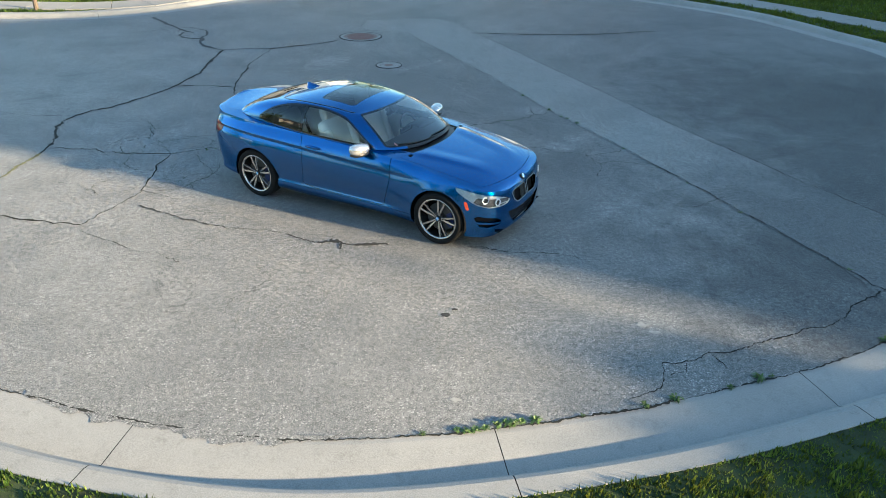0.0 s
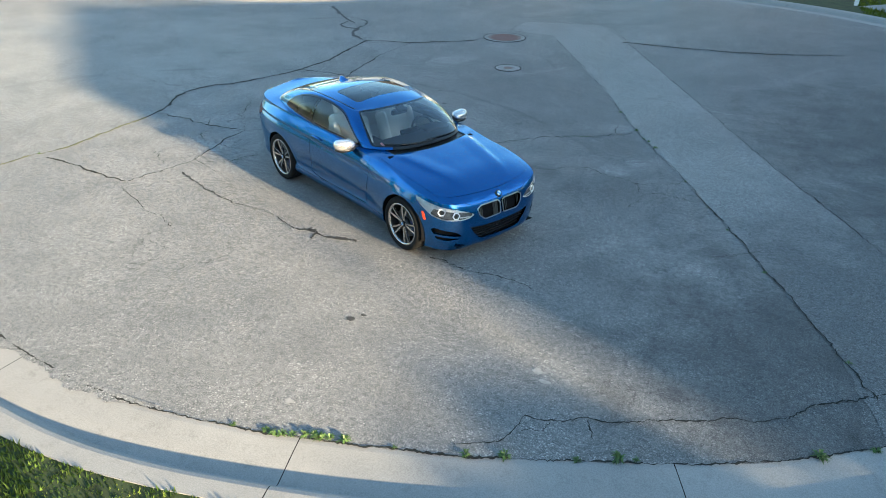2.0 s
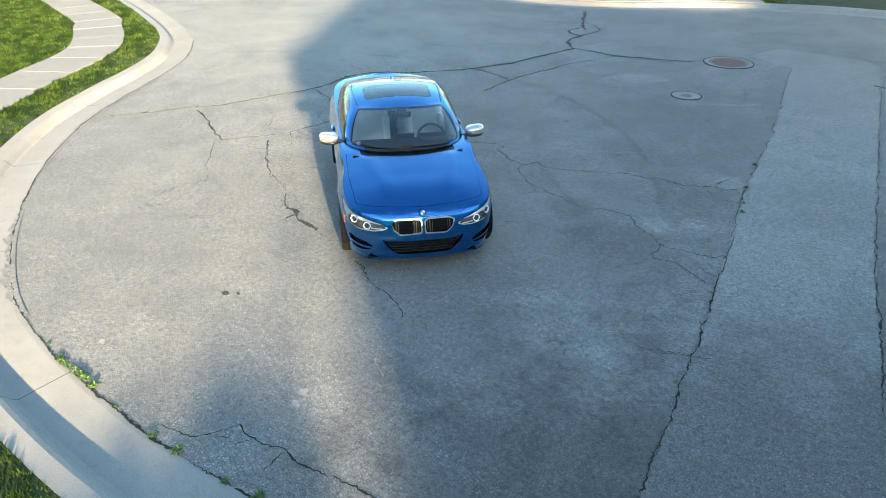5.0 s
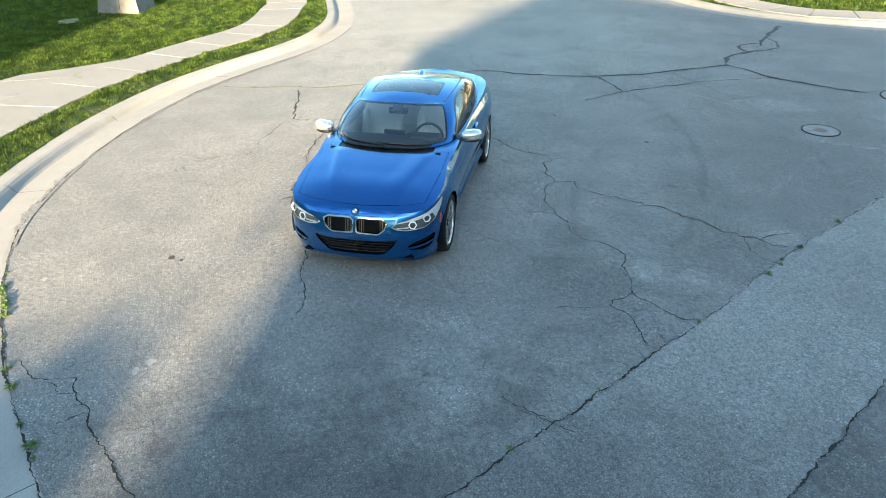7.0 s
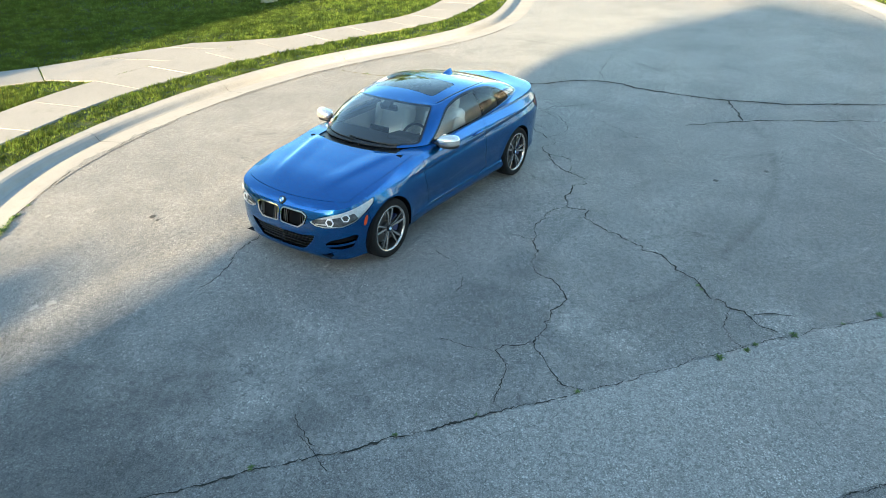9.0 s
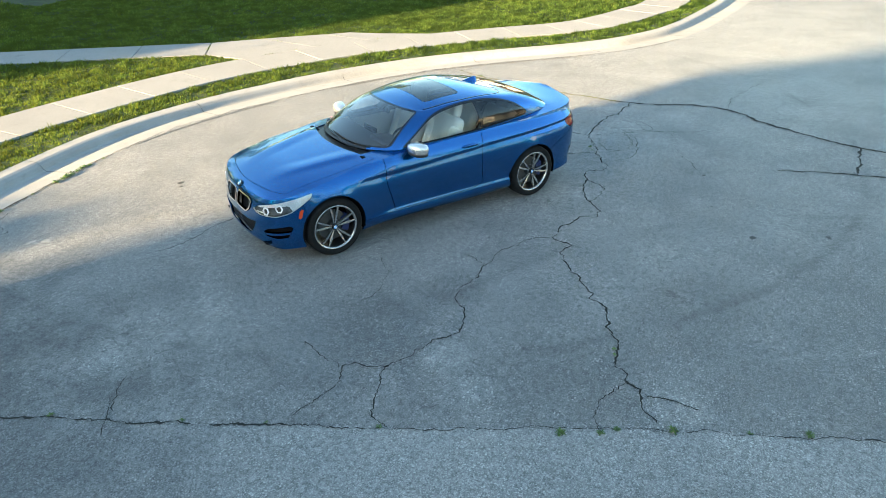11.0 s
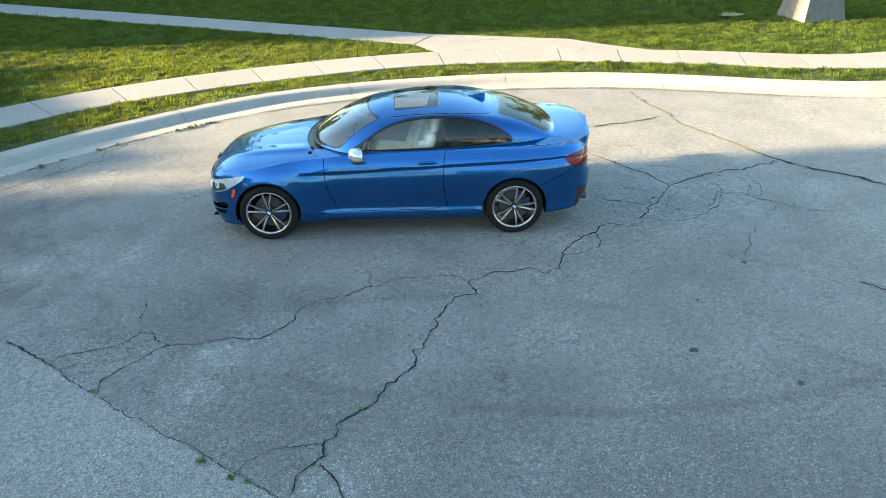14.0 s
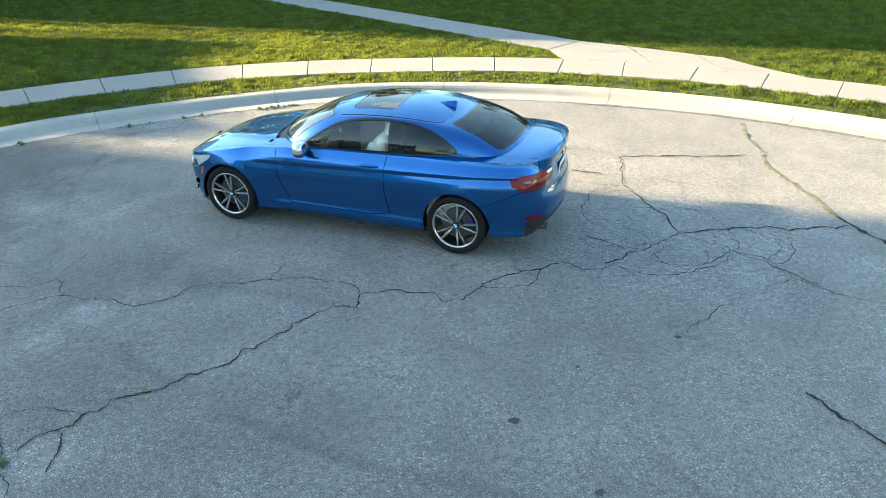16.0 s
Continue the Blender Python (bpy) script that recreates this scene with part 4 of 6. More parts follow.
class Patch:
    """A surface over two parameters, cut into pieces along exact lines."""

    def __init__(self, surf, a, b):
        self.surf = surf
        A, B = np.meshgrid(a, b, indexing="ij")
        self.prm = [tuple(q) for q in np.stack([A.ravel(), B.ravel()], 1)]
        nb = len(b)
        self.polys = [[i * nb + j, (i + 1) * nb + j, (i + 1) * nb + j + 1, i * nb + j + 1] for i in range(len(a) - 1) for j in range(nb - 1)]

    def split(self, polys, field):
        """(pieces where the field is negative, the rest). The field takes the parameters and the places."""
        prm = np.array(self.prm)
        val = np.asarray(field(prm[:, 0], prm[:, 1], self.surf(prm[:, 0], prm[:, 1])))
        val = np.where(np.abs(val) < 1e-7, 1e-7, val).tolist()
        neg, pos, made = [], [], {}
        for poly in polys:
            f = [val[i] for i in poly]
            if max(f) < 0:
                neg.append(poly)
                continue
            if min(f) > 0:
                pos.append(poly)
                continue
            a, b = [], []
            for i, j, fi, fj in zip(poly, poly[1:] + poly[:1], f, f[1:] + f[:1]):
                (a if fi < 0 else b).append(i)
                if (fi < 0) != (fj < 0):
                    key = (min(i, j), max(i, j))
                    if key not in made:
                        t = fi / (fi - fj)
                        p, q = self.prm[i], self.prm[j]
                        self.prm.append((p[0] + (q[0] - p[0]) * t, p[1] + (q[1] - p[1]) * t))
                        made[key] = len(self.prm) - 1
                    a.append(made[key])
                    b.append(made[key])
            if len(a) > 2:
                neg.append(a)
            if len(b) > 2:
                pos.append(b)
        return neg, pos

    def shell(self, name, polys, material, parent, label="", sides=(1, -1), depth=0.012, lift=0.0, inward=None):
        """The pieces as a mesh with a turned-in rim, on one or both sides of the car."""
        used = sorted({i for p in polys for i in p})
        if not used:
            return None
        at = {i: k for k, i in enumerate(used)}
        prm = np.array([self.prm[i] for i in used])
        pos = self.surf(prm[:, 0], prm[:, 1])
        e = 2e-3
        da = self.surf(prm[:, 0] + e, prm[:, 1]) - self.surf(prm[:, 0] - e, prm[:, 1])
        db = self.surf(prm[:, 0], prm[:, 1] + e) - self.surf(prm[:, 0], prm[:, 1] - e)
        nor = np.cross(da, db)
        nor /= np.linalg.norm(nor, axis=1)[:, None] + 1e-12
        ref = pos - np.array([np.clip(pos[:, 0].mean(), -1.2, 1.2), 0, 0.45])
        if (nor * ref).sum() < 0:
            nor = -nor
        pos = pos + nor * lift
        count = {}
        for p in polys:
            for i, j in zip(p, p[1:] + p[:1]):
                count[(min(i, j), max(i, j))] = count.get((min(i, j), max(i, j)), 0) + 1
        vs, fs, ns = [], [], []
        for side in sides:
            m = np.array([1, side, 1])
            o = len(vs)
            vs += (pos * m).tolist()
            ns += (nor * m).tolist()
            for p in polys:
                q = [o + at[i] for i in p]
                a, b, c = (np.array(vs[k]) for k in (q[0], q[1], q[2]))
                fs.append(q if np.cross(b - a, c - a) @ np.array(ns[q[0]]) > 0 else q[::-1])
            if depth:
                for p in polys:
                    for i, j in zip(p, p[1:] + p[:1]):
                        if count[(min(i, j), max(i, j))] == 1 and not (abs(pos[at[i], 1]) < 1e-4 and abs(pos[at[j], 1]) < 1e-4):
                            k = len(vs)
                            pi, pj, ni, nj = pos[at[i]] * m, pos[at[j]] * m, nor[at[i]] * m, nor[at[j]] * m
                            vs += [pi.tolist(), pj.tolist(), (pj - nj * depth).tolist(), (pi - ni * depth).tolist()]
                            fn = np.cross(pj - pi, ni)
                            fn = fn / (np.linalg.norm(fn) + 1e-9)
                            mid = np.mean([vs[o + at[x]] for x in p], 0)
                            if fn @ (mid - pi) > 0:
                                fn = -fn
                            ns += [fn.tolist()] * 4
                            fs.append([k, k + 1, k + 2, k + 3])
        me = mesh_of(name, vs, fs, material, True)
        me.normals_split_custom_set_from_vertices([tuple(q) for q in ns])
        ob = new(name, me)
        ob.parent = parent
        if label:
            ob["label"] = label
        return ob


car = tagged(new("car"), "blue metallic two-door coupe with cream leather seats, parked on the asphalt", "car")
car.matrix_world = pose(-0.8565, 9.019, 0.0, 0, 0, -28.6) @ Matrix.Diagonal((1.032, 1.032, 1.042, 1))

# ---------- sides, nose and tail ----------
W = Patch(wrap, np.concatenate([np.linspace(0, GIRTH, 230)]), np.linspace(0, 1, 72))
P = W.polys
for ax, nm in ((AXLE, "f"), (-AXLE, "r")):
    _, P = W.split(P, lambda s, v, p, ax=ax: np.where(p[:, 1] > 0.5, np.hypot(p[:, 0] - ax, p[:, 2] - HUB) - 0.352, 1.0))

KIDNEY = rounded([(0.014, 0.480), (0.010, 0.612), (0.045, 0.644), (0.290, 0.640), (0.350, 0.606), (0.320, 0.522), (0.250, 0.470)], r=0.45)
HEADLAMP = rounded([(0.372, 0.552), (0.46, 0.596), (0.62, 0.645), (0.84, 0.694), (1.03, 0.728), (1.135, 0.748), (1.11, 0.700), (1.00, 0.632), (0.88, 0.566), (0.74, 0.526), (0.54, 0.514), (0.44, 0.524)], r=0.25)
LOWER_GRILLE = rounded([(-0.3, 0.245), (-0.3, 0.405), (0.30, 0.405), (0.445, 0.425), (0.40, 0.350), (0.31, 0.258), (0.25, 0.245)], r=0.3)
SIDE_INTAKE = rounded([(0.570, 0.296), (0.550, 0.345), (0.620, 0.388), (0.860, 0.432), (0.900, 0.408), (0.840, 0.298), (0.72, 0.278)], r=0.3)
MARKER = rounded([(0.955, 0.500), (0.985, 0.600), (1.022, 0.600), (0.992, 0.500)], r=0.4)
TAILLAMP = rounded([(0.36, 0.785), (0.37, 0.890), (0.66, 0.900), (0.88, 0.892), (1.02, 0.860), (0.99, 0.795), (0.90, 0.742), (0.62, 0.730)], r=0.4)


def front(poly):
    return lambda s, v, p: sdist(s, p[:, 2], poly)


def tail(poly):
    return lambda s, v, p: sdist(GIRTH - s, p[:, 2], poly)


kid, P = W.split(P, front(KIDNEY))
lamp, P = W.split(P, front(HEADLAMP))
grl, P = W.split(P, front(LOWER_GRILLE))
intake, P = W.split(P, front(SIDE_INTAKE))
marker, P = W.split(P, front(MARKER))
tlamp, P = W.split(P, tail(TAILLAMP))


def gap(polys, field, width=0.0035):
    """Parts the panels along a line, leaving an open joint."""
    a, rest = W.split(polys, lambda s, v, p: field(s, v, p) + width)
    b, rest = W.split(rest, lambda s, v, p: width - field(s, v, p))
    return a, b


# door: front and rear joints, sill joint
def door_field(s, v, p):
    x, z = p[:, 0], p[:, 2]
    f = x - (0.705 - 0.10 * smooth(z, 0.70, 0.30) - 0.05 * np.maximum(0.45 - z, 0))
    r = (-0.615 + 0.05 * np.sin((z - 0.32) * 4.2)) - x
    return np.maximum(np.maximum(f, r), 0.305 - z + np.maximum(-0.35 - x, 0) ** 2 * 0.6)


sill_ok = lambda s, v, p: np.maximum(np.abs(p[:, 0]) - 1.05, p[:, 2] - 0.290)
sill, P = gap(P, sill_ok, 0.002)
door, P = gap(P, door_field)
fbump, P = gap(P, lambda s, v, p: np.maximum(1.62 + 0.25 * (p[:, 2] - 0.45) - p[:, 0], p[:, 2] - 0.655 - 0.4 * np.maximum(s - 0.4, 0) * (s < 1.2)), 0.002)
fender, P = gap(P, lambda s, v, p: 0.3 - p[:, 0], 0.0)
def rear_bumper_top(p):
    """The bumper's upper joint: it climbs from the wheel arch to the tail lamp and dips under the boot lid."""
    climb = np.minimum(0.555 + 0.46 * np.maximum(-1.60 - p[:, 0], 0), 0.738)
    return 0.66 + (climb - 0.66) * smooth(p[:, 1], 0.35, 0.60)


rbump, P = gap(P, lambda s, v, p: np.maximum(p[:, 0] + 1.58, p[:, 2] - rear_bumper_top(p)), 0.0025)
diff, rbump = W.split(rbump, lambda s, v, p: np.maximum(p[:, 2] - (0.400 + 0.035 * smooth(p[:, 1], 0.45, 0.66)), p[:, 1] - 0.735))
bootface, quarter = gap(P, lambda s, v, p: np.maximum(p[:, 0] + 1.9, p[:, 1] - 0.60), 0.003)
W.shell("front_bumper", fbump, PAINT, car)
W.shell("fender", fender, PAINT, car, sides=(1,))
W.shell("fender", fender, PAINT, car, sides=(-1,))
door_l = W.shell("door", door, PAINT, car, sides=(1,))
door_r = W.shell("door", door, PAINT, car, sides=(-1,))
W.shell("side_skirt", sill, PAINT, car, sides=(1,))
W.shell("side_skirt", sill, PAINT, car, sides=(-1,))
W.shell("rear_quarter", quarter, PAINT, car, sides=(1,))
W.shell("rear_quarter", quarter, PAINT, car, sides=(-1,))
W.shell("rear_bumper", rbump, PAINT, car)
W.shell("rear_diffuser", diff, BLACK, car, "black plastic diffuser")
W.shell("boot_face", bootface, PAINT, car)
for side in (1, -1):
    hl = W.shell("headlamp", lamp, LENS, car, "clear headlamp with white rings", sides=(side,), depth=0.0)
    W.shell("lamp_housing", lamp, LAMP_DARK, hl, sides=(side,), depth=0.0, lift=-0.024)
    mask, _ = W.split(lamp, lambda s, v, p: np.maximum(-0.009 - sdist(s, p[:, 2], HEADLAMP), p[:, 2] - 0.566 - 0.34 * np.maximum(s - 0.84, 0)))
    W.shell("lamp_border", mask, LAMP_SILVER, hl, sides=(side,), depth=0.010, lift=-0.005)
    brow, _ = W.split(lamp, lambda s, v, p: (0.610 + 0.15 * (s - 0.60) - 0.22 * smooth(s, 0.86, 1.0)) - p[:, 2])
    W.shell("lamp_brow", brow, LAMP_SILVER, hl, sides=(side,), depth=0.012, lift=-0.010)
    eyelid, _ = W.split(lamp, lambda s, v, p: np.maximum(np.maximum(np.abs(p[:, 2] - 0.548 - 0.06 * (s - 0.6)) - 0.006, 0.43 - s), s - 0.58))
    W.shell("lamp_strip", eyelid, LAMP_SILVER, hl, sides=(side,), depth=0.008, lift=-0.012)
    W.shell("marker_light", marker, AMBER, car, "amber side marker", sides=(side,), lift=0.002)
    tl = W.shell("tail_lamp", tlamp, TAIL_RED, car, "red tail lamp with dark bars", sides=(side,), lift=0.004)
    bar, _ = W.split(tlamp, tail(rounded([(0.40, 0.815), (0.40, 0.835), (0.66, 0.84), (0.88, 0.845), (0.88, 0.825), (0.66, 0.815)])))
    W.shell("tail_lamp_bar", bar, TAIL_DARK, tl, sides=(side,), lift=0.007)
    low_, _ = W.split(tlamp, lambda s, v, p: p[:, 2] - 0.772)
    W.shell("tail_lamp_foot", low_, TAIL_DARK, tl, sides=(side,), lift=0.006)
    rev, _ = W.split(tlamp, tail(rounded([(0.385, 0.845), (0.385, 0.882), (0.52, 0.884), (0.50, 0.848)])))
    W.shell("reversing_light", rev, LAMP_WHITE, tl, "white reversing light", sides=(side,), lift=0.006)
    # grilles
    rim_k, hole_k = W.split(kid, lambda s, v, p: -0.014 - sdist(s, p[:, 2], KIDNEY))
    kd = W.shell("kidney_grille", rim_k, CHROME, car, "chrome-rimmed grille with dark slats", sides=(side,), lift=0.010, depth=0.03)
    W.shell("grille_back", hole_k, SHADOW, kd, sides=(side,), lift=-0.035, depth=0)
    for i in range(10):
        s0 = 0.046 + i * 0.0275
        slat, _ = W.split(hole_k, lambda s, v, p, s0=s0: np.abs(s - s0) - 0.0055)
        W.shell("slat", slat, SLAT, kd, sides=(side,), lift=-0.008, depth=0.02)
    inn = W.shell("air_intake", intake, SHADOW, car, "black side air intake", sides=(side,), lift=-0.05, depth=0)
    blade, _ = W.split(intake, lambda s, v, p: np.abs(p[:, 2] - 0.318 - 0.10 * (s - 0.6)) - 0.013)
    W.shell("intake_blade", blade, PAINT, inn, sides=(side,), lift=-0.002, depth=0.03)
mg = W.shell("lower_grille", grl, SHADOW, car, "black lower mesh grille", lift=-0.05, depth=0)
for i in range(5):
    z0 = 0.268 + i * 0.030
    bar, _ = W.split(grl, lambda s, v, p, z0=z0: np.abs(p[:, 2] - z0) - 0.005)
    for side in (1, -1):
        W.shell("grille_bar", bar, BLACK, mg, lift=-0.025, depth=0.02, sides=(side,))

# inner dark shell behind the joints
L = Patch(lambda s, v: wrap(s, v), np.linspace(0, GIRTH, 90), np.linspace(0.02, 0.97, 14))
LP = L.polys
for ax in (AXLE, -AXLE):
    _, LP = L.split(LP, lambda s, v, p, ax=ax: np.where(p[:, 1] > 0.5, np.hypot(p[:, 0] - ax, p[:, 2] - HUB) - 0.362, 1.0))
L.shell("inner_body", LP, SHADOW, car, "dark inner body", lift=-0.062, depth=0)

# ---------- bonnet, cowl and boot lid ----------
C = Patch(cap, np.linspace(-2.33, 2.14, 150), np.linspace(0, 0.90, 34))
rim_poly = np.concatenate([RIM[:, :2], [(-2.35, -0.2), (2.2, -0.2)]])
CP, _ = C.split(C.polys, lambda x, y, p: sdist(x, y, rim_poly))
base_poly = np.concatenate([ring_lo[:, :2] * (0.985, 0.975), [(-1.8, -0.2), (0.86, -0.2)]])
_, CP = C.split(CP, lambda x, y, p: sdist(x, y, base_poly))
frontp, rearp = C.split(CP, lambda x, y, p: -0.2 - x)


def hood_field(x, y, p):
    edge = 1.945 - 0.26 * y ** 2 - 0.5 * np.maximum(y - 0.45, 0) ** 2
    side = 0.728 - 0.045 * smooth(x, 1.2, 1.9)
    return np.maximum(np.maximum(x - edge, y - side), 0.955 - 0.34 * y ** 2 - x)


def cgap(polys, field, width=0.0022):
    a, rest = C.split(polys, lambda x, y, p: field(x, y, p) + width)
    b, _ = C.split(rest, lambda x, y, p: width - field(x, y, p))
    return a, b


hood, frontp = cgap(frontp, hood_field)
cowl, frontp = C.split(frontp, lambda x, y, p: np.maximum(np.maximum(x - (0.955 - 0.34 * y ** 2), y - 0.56), 0.6 - x))
lid, rearp = cgap(rearp, lambda x, y, p: np.maximum(y - 0.60 + 0.05 * smooth(x, -1.9, -2.25), x + 1.74))
C.shell("bonnet", hood, PAINT, car, "blue bonnet")
C.shell("nose_panel", [q for q in frontp if C.prm[q[0]][0] > 1.55], PAINT, car)
for side in (1, -1):
    C.shell("fender_top", [q for q in frontp if C.prm[q[0]][0] <= 1.55], PAINT, car, sides=(side,))
    C.shell("quarter_top", rearp, PAINT, car, sides=(side,))
C.shell("cowl", cowl, BLACK, car, "black plastic cowl", lift=-0.012)
C.shell("boot_lid", lid, PAINT, car, "blue boot lid with lip spoiler")

# ---------- windows and pillars ----------
G = Patch(house_of_glass, np.linspace(0, 10, 190), np.linspace(0, 1, 30))
GP = G.polys
dlo = [(0.420, 0.960), (0.31, 1.040), (0.13, 1.150), (-0.05, 1.226), (-0.32, 1.272), (-0.62, 1.281), (-0.88, 1.256), (-1.09, 1.198), (-1.21, 1.138), (-1.29, 1.085), (-1.322, 1.050), (-1.31, 1.024), (-1.25, 1.010), (-0.95, 0.994), (-0.45, 0.972), (0.10, 0.958), (0.36, 0.954)]
DLO = spline(dlo, 0.03, True)


def side_glass(u, w, p):
    return np.where((u > 2.4) & (u < 8.6), sdist(p[:, 0], p[:, 2], DLO), 1.0)


def box_sd(px, py, cx, cy, hx, hy, r):
    qx, qy = np.abs(px - cx) - hx + r, np.abs(py - cy) - hy + r
    return np.hypot(np.maximum(qx, 0), np.maximum(qy, 0)) + np.minimum(np.maximum(qx, qy), 0) - r


def screen(u, w, p):
    return box_sd(u * 0.25, w * 0.8, 0.0, 0.415, 0.672, 0.375, 0.05)


def rear_screen(u, w, p):
    return box_sd((10 - u) * 0.27, w * 0.62, 0.0, 0.310, 0.515, 0.262, 0.06)


sg, GP = G.split(GP, side_glass)
ws, GP = G.split(GP, screen)
rs, GP = G.split(GP, rear_screen)
trim, sgl = G.split(sg, lambda u, w, p: -0.016 - side_glass(u, w, p))
pillar_b, sgl = G.split(sgl, lambda u, w, p: np.abs(p[:, 0] + 0.615 - 0.10 * (p[:, 2] - 1.1)) - 0.020)
dglass, qglass = G.split(sgl, lambda u, w, p: -0.61 - p[:, 0])
frit, wsl = G.split(ws, lambda u, w, p: -0.022 - screen(u, w, p))
frit2, rsl = G.split(rs, lambda u, w, p: -0.022 - rear_screen(u, w, p))
cowl_trim, GP = G.split(GP, lambda u, w, p: np.maximum(u - 1.9, w - 0.06))
G.shell("windscreen_seal", cowl_trim, BLACK, car, "black seal under the windscreen")
for side in (1, -1):
    G.shell("pillar_frame", GP, PAINT, car, sides=(side,), depth=0.02)
    G.shell("window_trim", trim, GLOSS_BLACK, car, sides=(side,), lift=0.002, label="gloss black window trim")
    G.shell("pillar_cover", pillar_b, GLOSS_BLACK, car, sides=(side,))
    G.shell("window_glass", dglass, GLASS, door_l if side > 0 else door_r, sides=(side,), depth=0)
    G.shell("quarter_window", qglass, GLASS_DARK, car, sides=(side,), depth=0, label="dark tinted glass")
G.shell("windscreen", wsl, GLASS_FRONT, car, "clear windscreen", depth=0)
G.shell("windscreen_border", frit, GLOSS_BLACK, car)
G.shell("rear_window", rsl, GLASS_DARK, car, "dark tinted rear window", depth=0)
G.shell("rear_window_border", frit2, GLOSS_BLACK, car)

R = Patch(roof_cap, np.linspace(-1.18, 0.24, 68), np.linspace(0, 0.61, 28))
top_poly = np.concatenate([ring_hi[:, :2], [(-1.2, -0.2), (0.25, -0.2)]])
RP, _ = R.split(R.polys, lambda x, y, p: sdist(x, y, top_poly))
sunf = lambda x, y, p: box_sd(x, y, -0.300, 0.0, 0.245, 0.420, 0.06)
sun_roof, RP = R.split(RP, lambda x, y, p: sunf(x, y, p) + 0.003)
_, RP = R.split(RP, lambda x, y, p: sunf(x, y, p) - 0.003)
R.shell("roof", RP, PAINT, car)
R.shell("sunroof", sun_roof, GLASS_ROOF, car, "dark glass sunroof", lift=-0.001)
for side in (1, -1):
    sel = (ring_u > 3.0) & (ring_u < 8.0)
    rail = roof_cap(ring_hi[sel, 0], ring_hi[sel, 1] - 0.028)
    k = len(rail)
    vs = [(x, side * (y - 0.005), z + 0.003) for x, y, z in rail] + [(x, side * (y + 0.005), z + 0.003) for x, y, z in rail]
    piece("roof_channel", vs, [(m, m + 1, k + m + 1, k + m) for m in range(k - 1)], BLACK, car)
R.shell("headliner", RP, LINING, car, "pale headliner", lift=-0.035, depth=0)

# ---------- wheels ----------
def lathe(profile, seg=48):
    """Verts and faces of a profile (radius, y) turned about the y axis."""
    vs, fs = [], []
    n = len(profile)
    for i in range(seg):
        t = 2 * math.pi * i / seg
        vs += [(r * math.cos(t), y, r * math.sin(t)) for r, y in profile]
    for i in range(seg):
        j = (i + 1) % seg
        fs += [(i * n + k, j * n + k, j * n + k + 1, i * n + k + 1) for k in range(n - 1)]
    return vs, fs


def bar(sections):
    """A solid bar from quads of corner points."""
    vs = [tuple(p) for sec in sections for p in sec]
    k = len(sections)
    fs = [(0, 1, 2, 3), tuple(4 * (k - 1) + i for i in (3, 2, 1, 0))]
    for i in range(k - 1):
        a, b = 4 * i, 4 * i + 4
        fs += [(a + j, b + j, b + (j + 1) % 4, a + (j + 1) % 4) for j in range(4)]
    return vs, fs


